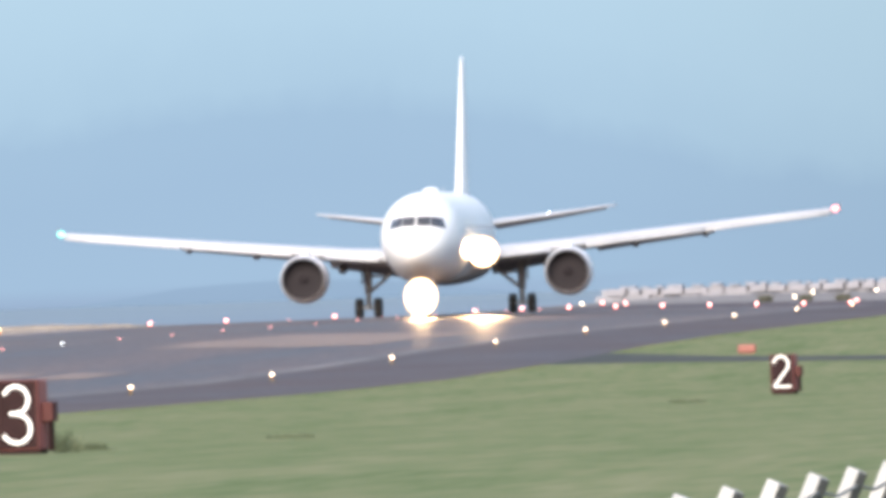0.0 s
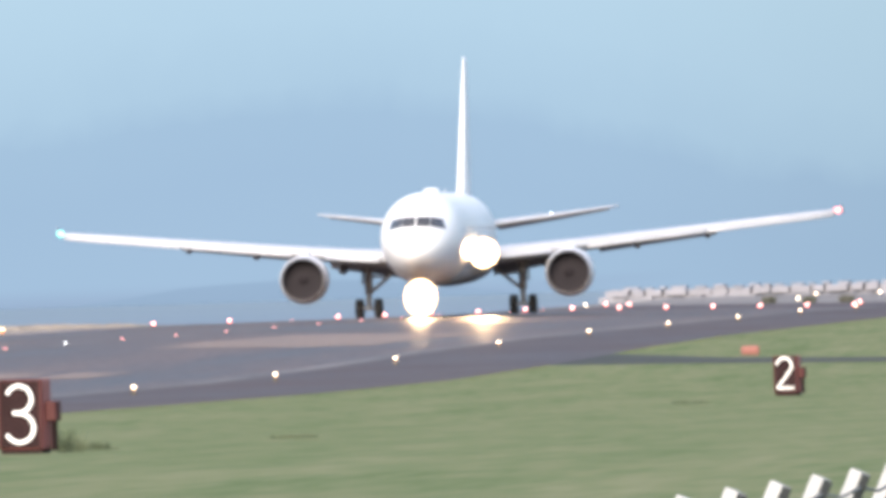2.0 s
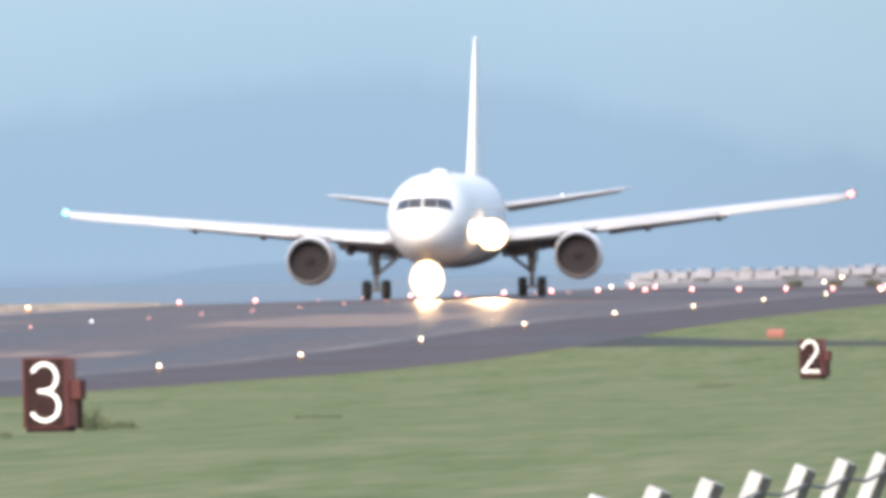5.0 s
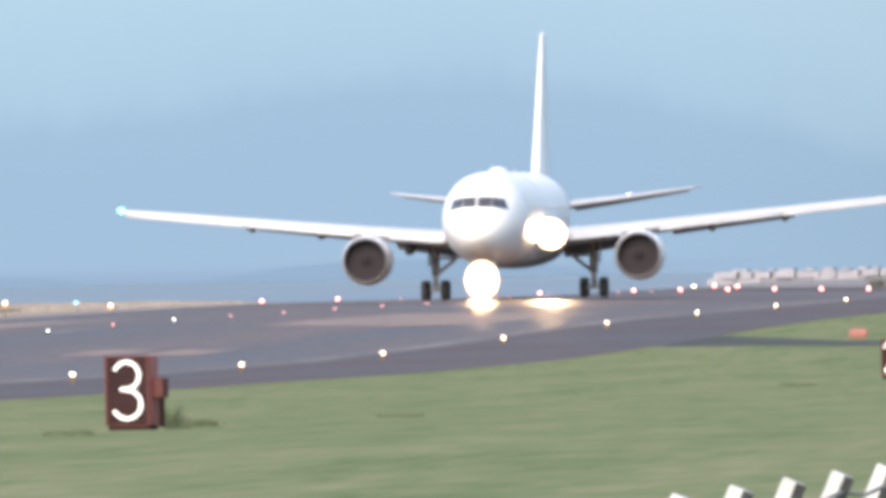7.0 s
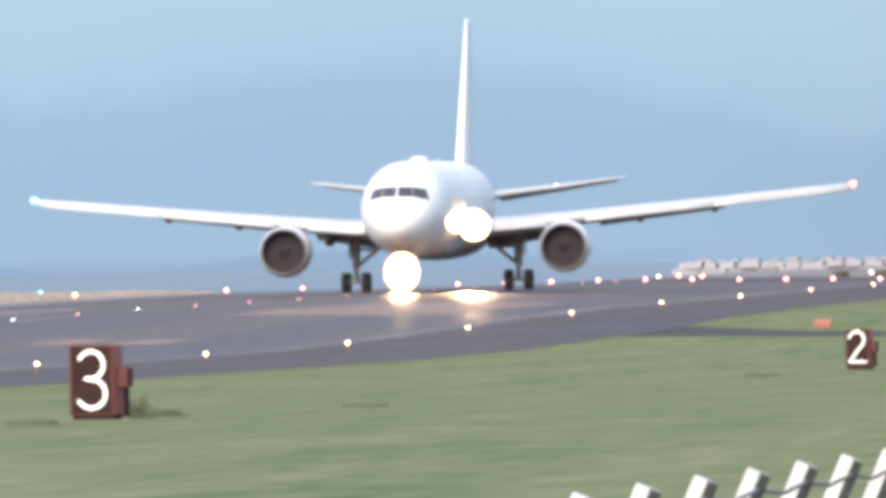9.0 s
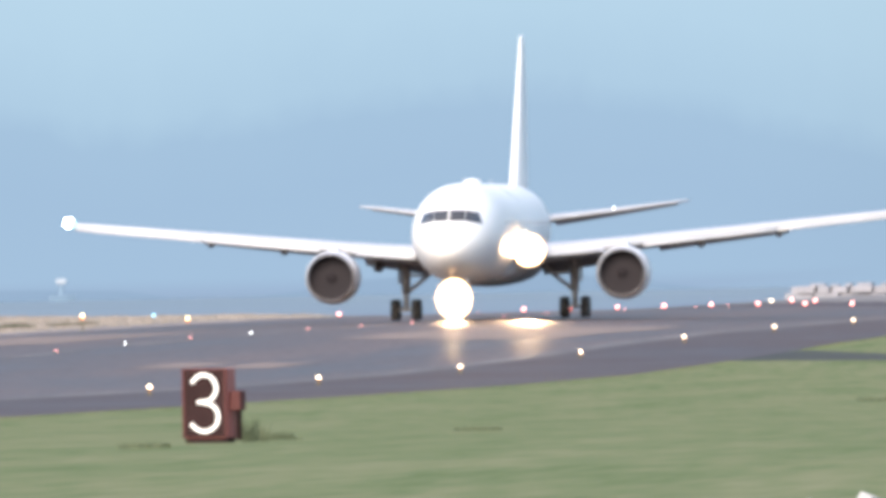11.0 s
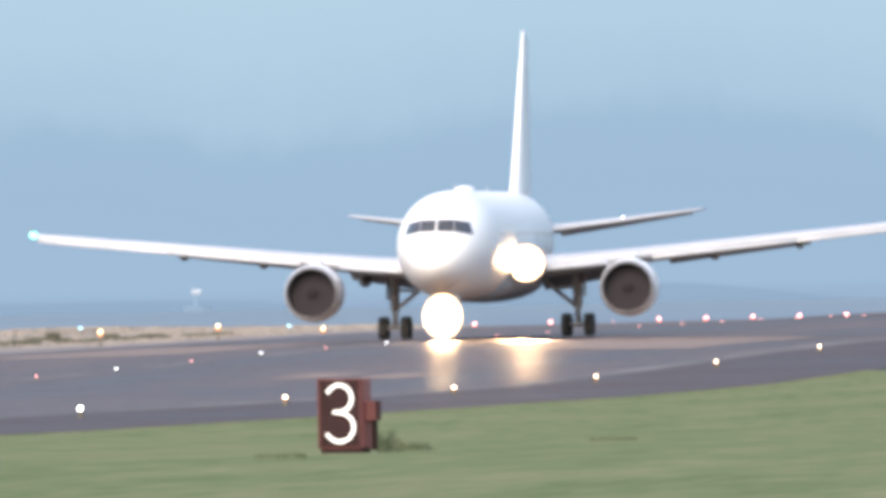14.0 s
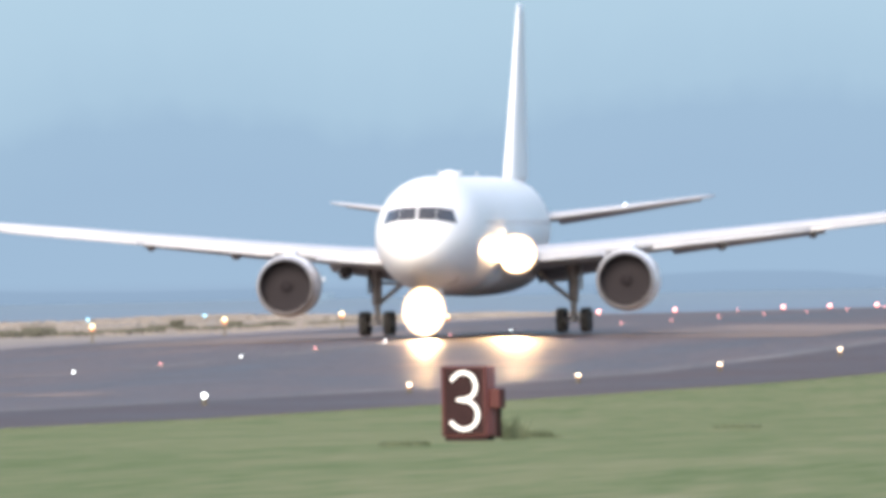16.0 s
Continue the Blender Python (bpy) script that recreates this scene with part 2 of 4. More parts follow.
def revolve(bm, profile, axis="y", n=40, centre=(0, 0, 0)):
    """Turns (along, radius) pairs round an axis."""
    rings = []
    for a, r in profile:
        ring = []
        for k in range(n):
            w = 2 * math.pi * k / n
            c, s = r * math.cos(w), r * math.sin(w)
            q = {"y": (c, a, s), "x": (a, c, s), "z": (c, s, a)}[axis]
            ring.append(Vector(q) + Vector(centre))
        rings.append(ring)
    loft(bm, rings)


# ---------------------------------------------------------------- terrain
# runway coordinates: s metres along the centre line away from the eye, q metres to its right
SIN, COS = math.sin(HEAD), math.cos(HEAD)
LEVELS = ((-900, 2.2), (150, 2.2), (240, 1.95), (330, 1.4), (420, 0.75), (455, 0.52), (504, 0.26), (563, 0.02), (622, -0.2), (682, -0.4),
          (742, -0.5), (802, -0.36), (862, -0.1), (915, 0.03), (1120, 0.03), (1190, -0.04), (1262, -0.22), (1300, -0.27), (1520, -0.27), (1545, -1.2), (1575, -7.0), (1700, -9.0))
LS, LZ = [a for a, b in LEVELS], [b for a, b in LEVELS]


def place(s, q):
    return (-86.9 + s * SIN + q * COS, s * COS - q * SIN)


def height(s, q):
    z = float(np.interp(s, LS, LZ))
    k = float(np.interp(s, (400, 600), (0.25, 1.0)))
    if q >= 0:
        return z - 0.016 * min(q, 32) - 0.02 * k * max(0, min(q - 32, 20))
    # the left side ends in a low dry bank and falls to the shore; the far runway end is flatter across
    flat = float(np.interp(s, (1120, 1240), (1.0, 0.6)))
    edge = max(0.0, min(1.0, (-q - 8) / 6))
    fall = 7.0 * edge * max(0.0, min(1.0, (s - 1272) / 30))
    bank = (1.0 + 0.2 * math.sin(q / 3.1)) * max(0.0, min(1.0, (s - 1225) / 35)) * float(np.interp(-q, (27, 31, 37, 45), (0, 0.16, 0.22, 0.5)))
    return z + bank - flat * 0.012 * min(-q, 32) - 0.008 * max(0, min(-q - 32, 30)) - fall


def at(s, q, lift=0.0):
    x, y = place(s, q)
    return Vector((x, y, height(s, q) + lift))


def sheet(name, srange, qrange, lift, material, kind="structure", label="", category=""):
    bm = bmesh.new()
    rows = [[bm.verts.new(at(s, q, lift)) for q in qrange] for s in srange]
    for a, b in zip(rows, rows[1:]):
        for i in range(len(qrange) - 1):
            bm.faces.new((a[i], a[i + 1], b[i + 1], b[i]))
    ob = to_object(name, bm, material)
    return tagged(ob, label, category, kind=kind)


S_ALL = [-900, -500, -200, 0] + list(range(100, 1540, 10)) + [1272, 1276, 1284, 1530, 1545, 1560, 1575, 1700]
S_ALL = sorted(set(S_ALL))
Q_ALL = [-3000, -1500, -700, -400, -200, -120, -90, -76] + list(range(-70, -32, 2)) + [-32, -28.4, -24, -18, -14, -8, -4, 0, 12, 24, 32, 38, 44, 52, 62, 80, 120, 200, 400, 900, 3000]
ground = sheet("ground", S_ALL, Q_ALL, -0.012, M_GRASS, label="flat mown airfield grass, green with straw-coloured streaks", category="ground")
ground.data.materials.append(M_DRY)
ground.data.materials.append(M_FAR_TURF)
for face in ground.data.polygons:
    c = face.center
    along, across = (c.x + 86.9) * SIN + c.y * COS, (c.x + 86.9) * COS - c.y * SIN
    if along > 1255 and across > -28.3:
        face.material_index = 2
    elif across < -28.3:
        face.material_index = 1

S_RW = list(range(-300, 1270, 10))
runway = sheet("runway", S_RW, [-22.5, -12, -4, 0, 4, 12, 22.5], 0.0, M_ASPHALT, label="grey worn asphalt runway with a slight crown", category="runway")
sheet("runway_shoulder_right", S_RW, [22.5, 27, 31.5], -0.003, M_SHOULDER, label="darker asphalt shoulder along the runway", category="runway shoulder")
sheet("runway_shoulder_left", S_RW, [-28.5, -26, -22.5], -0.003, M_LEFT_SHOULDER, label="pale concrete shoulder along the runway", category="runway shoulder")
sheet("overrun", list(range(1260, 1345, 10)), [-8, 0, 31.5], -0.003, M_SHOULDER, label="paved overrun beyond the runway end", category="pavement")

# exit taxiway that leaves the runway at a right angle, with a rounded far corner
bm = bmesh.new()
near, far = [], []
for k in range(40):
    q = 31.5 + k * 6
    near.append(bm.verts.new(at(799 - 2.5 * math.exp(-(q - 31.5) / 4), q, -0.004)))
    far.append(bm.verts.new(at(815 + 22 * math.exp(-(q - 31.5) / 4), q, -0.004)))
for i in range(39):
    bm.faces.new((near[i], near[i + 1], far[i + 1], far[i]))
tagged(to_object("exit_taxiway", bm, M_EXIT), "dark asphalt taxiway branching off the runway", "taxiway", kind="structure")


def marking(s0, s1, q0, q1, label, paint=M_PAINT):
    ss = np.linspace(s0, s1, max(2, int((s1 - s0) / 10) + 1))
    ob = sheet("runway_marking", [float(x) for x in ss], [q0, (q0 + q1) / 2, q1], 0.012, paint, label=label, category="runway marking")
    ob["group"] = "painted runway markings"


for side in (-1, 1):
    lo, hi = sorted((side * 21.4, side * 22.2))
    marking(-200, 1255, lo, hi, "worn white runway side stripe", M_STRIPE)
    lo, hi = sorted((side * 6.5, side * 17.0))
    marking(888, 975, lo, hi, "broad worn pale aiming point block")
    for s0 in (466, 609, 769):
        for k in range(2):
            lo, hi = sorted((side * (9.2 + 3.4 * k), side * (11.6 + 3.4 * k)))
            marking(s0, s0 + 22, lo, hi, "worn pale touchdown zone bar")
for k in range(20):
    marking(60 + 50 * k, 90 + 50 * k, -0.45, 0.45, "worn white centre line dash", M_STRIPE)

# sea and the hazy distance
bm = bmesh.new()
for y0, y1 in ((1480, 2200), (2200, 3200), (3200, 4780)):
    bm.faces.new([bm.verts.new(p) for p in ((-4000, y0, -7.6), (4000, y0, -7.6), (4000, y1, -7.6), (-4000, y1, -7.6))])
bmesh.ops.remove_doubles(bm, verts=bm.verts, dist=0.01)
tagged(to_object("sea", bm, M_WATER), "calm grey-blue sea beyond the airfield", "sea", kind="structure")


# far haze painted as a glowing colour that shifts with height
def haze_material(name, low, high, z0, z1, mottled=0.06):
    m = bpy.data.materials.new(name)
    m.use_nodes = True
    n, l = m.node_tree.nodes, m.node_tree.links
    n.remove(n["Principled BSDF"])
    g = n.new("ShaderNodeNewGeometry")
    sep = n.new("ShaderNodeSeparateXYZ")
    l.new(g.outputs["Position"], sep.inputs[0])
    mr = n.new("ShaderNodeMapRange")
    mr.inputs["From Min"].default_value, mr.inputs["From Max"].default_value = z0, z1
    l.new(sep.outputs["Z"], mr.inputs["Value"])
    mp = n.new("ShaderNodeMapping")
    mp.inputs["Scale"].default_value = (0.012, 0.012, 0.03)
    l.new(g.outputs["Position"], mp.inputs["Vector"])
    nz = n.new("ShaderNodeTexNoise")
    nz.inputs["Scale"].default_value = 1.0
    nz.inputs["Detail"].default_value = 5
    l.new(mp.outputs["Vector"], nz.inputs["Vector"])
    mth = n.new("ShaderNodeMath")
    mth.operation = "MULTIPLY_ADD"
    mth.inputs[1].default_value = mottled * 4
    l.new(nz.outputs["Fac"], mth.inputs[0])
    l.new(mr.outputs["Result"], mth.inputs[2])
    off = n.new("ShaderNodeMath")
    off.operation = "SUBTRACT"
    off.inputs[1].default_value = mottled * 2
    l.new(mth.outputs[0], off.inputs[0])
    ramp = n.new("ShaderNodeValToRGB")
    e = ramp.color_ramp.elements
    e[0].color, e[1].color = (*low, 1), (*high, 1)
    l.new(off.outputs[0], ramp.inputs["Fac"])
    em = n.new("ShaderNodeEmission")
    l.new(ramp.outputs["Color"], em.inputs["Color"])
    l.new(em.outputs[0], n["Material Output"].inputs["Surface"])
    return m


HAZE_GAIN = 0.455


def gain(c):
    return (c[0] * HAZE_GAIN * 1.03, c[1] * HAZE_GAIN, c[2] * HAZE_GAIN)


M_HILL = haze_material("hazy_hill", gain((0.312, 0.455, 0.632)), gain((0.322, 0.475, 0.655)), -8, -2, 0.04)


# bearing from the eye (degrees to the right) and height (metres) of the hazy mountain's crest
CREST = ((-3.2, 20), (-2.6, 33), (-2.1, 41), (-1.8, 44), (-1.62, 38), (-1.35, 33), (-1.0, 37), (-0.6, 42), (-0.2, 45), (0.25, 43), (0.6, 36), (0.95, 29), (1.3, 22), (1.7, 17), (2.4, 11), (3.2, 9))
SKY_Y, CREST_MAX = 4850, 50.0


def sky_material():
    """A glowing pale sky: the faint mass of a mountain in the haze, a bluer band of haze over the sea and a dimmer
    right side are painted into it.
    """
    m = bpy.data.materials.new("hazy_sky")
    m.use_nodes = True
    n, l = m.node_tree.nodes, m.node_tree.links
    n.remove(n["Principled BSDF"])

    def math_node(op, a, b):
        x = n.new("ShaderNodeMath")
        x.operation = op
        for i, v in enumerate((a, b)):
            if isinstance(v, (int, float)):
                x.inputs[i].default_value = v
            else:
                l.new(v, x.inputs[i])
        return x.outputs[0]

    g = n.new("ShaderNodeNewGeometry")
    sep = n.new("ShaderNodeSeparateXYZ")
    l.new(g.outputs["Position"], sep.inputs[0])
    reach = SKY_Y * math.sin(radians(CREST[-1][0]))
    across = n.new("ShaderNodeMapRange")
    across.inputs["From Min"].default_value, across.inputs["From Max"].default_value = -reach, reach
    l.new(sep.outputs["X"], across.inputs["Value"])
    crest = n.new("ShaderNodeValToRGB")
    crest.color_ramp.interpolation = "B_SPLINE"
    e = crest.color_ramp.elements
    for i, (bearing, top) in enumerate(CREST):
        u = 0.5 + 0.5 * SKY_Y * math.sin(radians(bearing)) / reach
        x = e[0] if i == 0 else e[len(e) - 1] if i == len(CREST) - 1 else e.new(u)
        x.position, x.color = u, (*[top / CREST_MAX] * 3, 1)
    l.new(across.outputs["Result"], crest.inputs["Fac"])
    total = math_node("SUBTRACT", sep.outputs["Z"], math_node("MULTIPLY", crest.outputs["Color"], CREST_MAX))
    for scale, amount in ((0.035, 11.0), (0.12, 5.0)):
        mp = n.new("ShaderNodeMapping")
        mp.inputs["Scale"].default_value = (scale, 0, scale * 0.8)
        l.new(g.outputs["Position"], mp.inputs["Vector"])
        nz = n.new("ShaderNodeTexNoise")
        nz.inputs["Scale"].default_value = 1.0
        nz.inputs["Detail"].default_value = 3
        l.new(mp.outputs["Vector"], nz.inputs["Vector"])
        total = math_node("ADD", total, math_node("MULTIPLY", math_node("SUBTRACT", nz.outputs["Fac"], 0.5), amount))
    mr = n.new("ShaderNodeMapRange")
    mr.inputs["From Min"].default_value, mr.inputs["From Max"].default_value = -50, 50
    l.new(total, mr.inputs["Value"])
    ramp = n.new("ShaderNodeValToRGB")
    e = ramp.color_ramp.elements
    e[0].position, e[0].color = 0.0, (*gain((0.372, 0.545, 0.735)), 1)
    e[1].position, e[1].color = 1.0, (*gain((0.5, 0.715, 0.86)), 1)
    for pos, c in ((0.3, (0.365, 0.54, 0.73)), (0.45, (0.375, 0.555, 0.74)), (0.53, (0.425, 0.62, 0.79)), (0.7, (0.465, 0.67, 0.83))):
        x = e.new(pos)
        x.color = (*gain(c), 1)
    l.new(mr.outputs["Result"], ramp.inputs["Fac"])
    # bluer haze painted low over the sea, fading out to the right
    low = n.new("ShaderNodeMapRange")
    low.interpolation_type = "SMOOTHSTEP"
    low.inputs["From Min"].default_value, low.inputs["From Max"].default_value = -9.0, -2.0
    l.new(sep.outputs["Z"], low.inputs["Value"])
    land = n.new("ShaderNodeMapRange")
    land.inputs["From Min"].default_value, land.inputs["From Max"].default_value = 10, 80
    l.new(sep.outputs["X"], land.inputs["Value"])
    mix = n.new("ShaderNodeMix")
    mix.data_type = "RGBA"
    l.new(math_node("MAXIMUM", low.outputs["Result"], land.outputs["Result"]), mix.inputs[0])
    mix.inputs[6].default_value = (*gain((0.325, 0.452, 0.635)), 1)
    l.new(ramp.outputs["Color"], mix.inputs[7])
    # lens falloff painted into the sky: dimmer towards the right
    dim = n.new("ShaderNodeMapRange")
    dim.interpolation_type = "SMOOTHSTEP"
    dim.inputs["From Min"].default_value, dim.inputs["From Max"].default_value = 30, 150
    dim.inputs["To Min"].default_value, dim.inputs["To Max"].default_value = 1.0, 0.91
    l.new(sep.outputs["X"], dim.inputs["Value"])
    em = n.new("ShaderNodeEmission")
    l.new(mix.outputs[2], em.inputs["Color"])
    l.new(dim.outputs["Result"], em.inputs["Strength"])
    l.new(em.outputs[0], n["Material Output"].inputs["Surface"])
    return m


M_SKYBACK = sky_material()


def skyline(name, y, top, material, label, category, x0=-3600, x1=3600, step=12):
    """A far ridge: a long curved sheet, whose top edge follows the given outline, with a sloping back."""
    bm = bmesh.new()
    rows = []
    for i in range(int((x1 - x0) / step) + 1):
        x = x0 + i * step
        yy = math.sqrt(max(1.0, y * y - x * x))
        z = top(x)
        rows.append([bm.verts.new((x, yy, -11)), bm.verts.new((x, yy + 4, (z - 11) / 2)), bm.verts.new((x, yy + 14, z))])
    for a, b in zip(rows, rows[1:]):
        for j in range(2):
            bm.faces.new((a[j], b[j], b[j + 1], a[j + 1]))
    return tagged(to_object(name, bm, material, True), label, category, kind="structure")


def ridge_near(x):
    line = float(np.interp(x, (-3600, -600, -330, -210, -150, -108, -90, -70, -58, -46, -20, 4, 45, 90, 160, 400, 3600), (-7, -7, -5, -4.2, -4.8, -5.5, -8.0, -6.7, -5.3, -3.3, -2.7, -3.2, -8.2, -8.4, -7.6, -8, -8)))
    return line + 0.25 * math.sin(x / 17 + 2.6) + 0.5 * noise.noise(Vector((x / 9, 8, 0)))


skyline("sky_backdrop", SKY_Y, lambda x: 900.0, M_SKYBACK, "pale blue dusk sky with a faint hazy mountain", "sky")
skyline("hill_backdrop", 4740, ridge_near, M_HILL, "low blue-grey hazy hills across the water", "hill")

# ---------------------------------------------------------------- aircraft
# body coordinates: X to its left wing, Y from the main gear aft, Z up; station 28.3 m behind the nose is Y = 0
MAIN = 28.3
plane = new("airliner")
tagged(plane, "white twin-engine wide-body airliner with landing lights on, on the runway", "airliner")

HULL = ((0.0, 4.02, 0.03, 0.03), (0.12, 4.03, 0.36, 0.36), (0.4, 4.06, 0.7, 0.7), (0.9, 4.14, 1.06, 1.1), (1.6, 4.25, 1.42, 1.5), (2.4, 4.37, 1.72, 1.82),
        (3.2, 4.47, 1.95, 2.08), (4.2, 4.57, 2.17, 2.33), (5.5, 4.64, 2.36, 2.54), (7.2, 4.69, 2.48, 2.67), (9.2, 4.7, 2.515, 2.705), (16, 4.7, 2.515, 2.705),
        (24, 4.7, 2.515, 2.705), (32, 4.7, 2.515, 2.705), (37, 4.7, 2.515, 2.705), (40, 4.78, 2.45, 2.6), (43, 4.97, 2.24, 2.38), (46, 5.25, 1.86, 2.02),
        (49, 5.6, 1.36, 1.52), (51.5, 5.9, 0.9, 1.05), (53.4, 6.1, 0.5, 0.62), (54.4, 6.2, 0.22, 0.3))


def hull_at(x):
    xs = [h[0] for h in HULL]
    return [float(np.interp(x, xs, [h[k] for h in HULL])) for k in (1, 2, 3)]


def nose_station(y, z):
    """The station at which the nose's skin stands at (y, z)."""
    lo, hi = 0.0, 12.0
    for _ in range(40):
        mid = (lo + hi) / 2
        zc, w, h = hull_at(mid)
        if (y / w) ** 2 + ((z - zc) / h) ** 2 > 1:
            lo = mid
        else:
            hi = mid
    return hi


bm = bmesh.new()
rings = []
for i, (x, zc, w, h) in enumerate(HULL):
    rings.append([(w * math.cos(k), x - MAIN, zc + h * math.sin(k)) for k in (2 * math.pi * j / 48 for j in range(48))])
loft(bm, rings, True, (True, True))
fuselage = part("fuselage", bm, M_SKIN, plane, "glossy white fuselage", True)


def skin_patch(corners, lift, n=5):
    """A pane on the nose: four (y, z) corners laid on the skin."""
    bm = bmesh.new()
    (a, b, c, d) = corners
    grid = []
    for i in range(n):
        u = i / (n - 1)
        row = []
        for j in range(n):
            w = j / (n - 1)
            y = (a[0] * (1 - u) + b[0] * u) * (1 - w) + (d[0] * (1 - u) + c[0] * u) * w
            z = (a[1] * (1 - u) + b[1] * u) * (1 - w) + (d[1] * (1 - u) + c[1] * u) * w
            row.append(bm.verts.new((y * (1 + lift * 0.3), nose_station(y, z) - MAIN - lift, z + lift * 0.4)))
        grid.append(row)
    for i in range(n - 1):
        for j in range(n - 1):
            bm.faces.new((grid[i][j], grid[i + 1][j], grid[i + 1][j + 1], grid[i][j + 1]))
    return bm


for side in (-1, 1):
    for corners in (((0.04, 5.36), (0.838, 5.35), (0.818, 5.95), (0.035, 5.97)),
                    ((0.858, 5.35), (1.7, 5.18), (1.5, 5.81), (0.838, 5.95))):
        cs = [(side * y, z) for y, z in corners]
        part("windscreen_pane", skin_patch(cs, 0.02), M_GLASS, fuselage, "dark cockpit window", True)
# cabin windows and doors, each a flush pane on the hull
bm = bmesh.new()
box(bm, 0, 0, 0, 0.02, 0.22, 0.32, 0.008)
PANE = to_object("cabin_window", bm, M_CABIN)
PANE.parent = fuselage
wz = 5.15
for side in (-1, 1):
    for k in range(44):
        x = 8.6 + 0.78 * k
        zc, w, h = hull_at(x)
        yy = w * math.sqrt(1 - ((wz - zc) / h) ** 2)
        m = pose(side * (yy - 0.004), x - MAIN, wz)
        if side == -1 and k == 0:
            PANE.matrix_basis = m
        else:
            share("cabin_window", PANE.data, fuselage, m)
    for x in (6.6, 21.0, 42.4):
        zc, w, h = hull_at(x)
        bm = bmesh.new()
        for zz0, zz1 in ((4.15, 4.6), (4.6, 5.1), (5.1, 5.6), (5.6, 6.0)):
            pts = []
            for zz in (zz0, zz1):
                for dx in (-0.53, 0.53):
                    zc, w, h = hull_at(x + dx)
                    pts.append((side * (w * math.sqrt(max(0.0, 1 - ((zz - zc) / h) ** 2)) + 0.012), x + dx - MAIN, zz))
            v = [bm.verts.new(p) for p in (pts[0], pts[1], pts[3], pts[2])]
            bm.faces.new(v)
        part("cabin_door", bm, M_SKIN, fuselage, "flush white cabin door")

# antenna dome and blades on the spine
bm = bmesh.new()
bmesh.ops.create_uvsphere(bm, u_segments=20, v_segments=10, radius=1.0)
bmesh.ops.scale(bm, vec=(0.55, 1.3, 0.28), verts=bm.verts)
bmesh.ops.translate(bm, vec=(0, 17.2 - MAIN, 7.4), verts=bm.verts)
part("antenna_dome", bm, M_SKIN, fuselage, "white antenna fairing", True)
for x, hgt in ((12.0, 0.3), (22.5, 0.3), (30.0, 0.25)):
    bm = bmesh.new()
    loft(bm, [[(0.03, x - 0.2 - MAIN, 7.36), (0.03, x + 0.2 - MAIN, 7.36), (-0.03, x + 0.2 - MAIN, 7.36), (-0.03, x - 0.2 - MAIN, 7.36)],
              [(0.01, x - MAIN, 7.4 + hgt), (0.01, x + 0.22 - MAIN, 7.4 + hgt), (-0.01, x + 0.22 - MAIN, 7.4 + hgt), (-0.01, x - MAIN, 7.4 + hgt)]], True, (True, True))
    part("blade_antenna", bm, M_WING, fuselage)

FOIL = ((1.0, 0.0), (0.85, 0.28), (0.65, 0.66), (0.45, 0.94), (0.28, 1.0), (0.12, 0.8), (0.04, 0.48), (0.0, 0.0),
        (0.04, -0.36), (0.12, -0.55), (0.28, -0.66), (0.45, -0.62), (0.65, -0.4), (0.85, -0.15))


def foil(lead, chord, thick, twist, origin, span_axis="x"):
    """One section: leading edge station, chord, thickness; twist in degrees, nose up."""
    out = []
    for u, t in FOIL:
        dx, dz = u * chord, t * thick / 1.66
        tw = radians(twist)
        yy, zz = dx * math.cos(tw) + dz * math.sin(tw), dz * math.cos(tw) - dx * math.sin(tw)
        if span_axis == "x":
            out.append((origin[0], lead - MAIN + yy, origin[1] + zz))
        else:
            out.append((dz, lead - MAIN + dx, origin[1]))
    return out


# leading edge, chord, thickness, twist, height by span
WING = ((1.5, 18.0, 12.6, 1.25, 2.5, 3.46), (2.6, 18.8, 11.7, 1.15, 2.3, 3.52), (5.0, 20.4, 10.0, 0.98, 1.7, 3.7), (8.0, 22.4, 8.2, 0.82, 1.2, 3.98),
        (12.0, 25.1, 6.6, 0.7, 0.9, 4.37), (16.0, 27.8, 5.1, 0.58, 0.8, 4.77), (20.0, 30.5, 3.7, 0.48, 0.8, 5.17), (22.9, 32.4, 2.7, 0.38, 0.8, 5.46), (23.6, 33.2, 1.9, 0.24, 0.8, 5.58))


def wing_at(q):
    qs = [w[0] for w in WING]
    return [float(np.interp(q, qs, [w[k] for w in WING])) for k in range(1, 6)]


def movable(q0, q1, back, chord0, chord1, drop, thick, name, material, parent, side, n=5, ahead=0.0):
    """A flap or slat between two spans: a thin foil that follows the wing's edge, lowered by drop degrees."""
    bm = bmesh.new()
    rings = []
    for i in range(n):
        q = q0 + (q1 - q0) * i / (n - 1)
        lead, chord, t, tw, z = wing_at(q)
        c = chord0 + (chord1 - chord0) * i / (n - 1)
        x0 = lead + chord * back + ahead
        zz = z - chord * back * math.sin(radians(tw)) - (0.08 if back > 0 else 0.2)
        ring = []
        for u, tt in FOIL:
            dx, dz = u * c, tt * thick / 1.66
            a = radians(drop)
            ring.append((side * q, x0 - MAIN + dx * math.cos(a) + dz * math.sin(a), zz + dz * math.cos(a) - dx * math.sin(a)))
        rings.append(ring)
    loft(bm, rings, True, (True, True))
    return part(name, bm, material, parent, "", True)


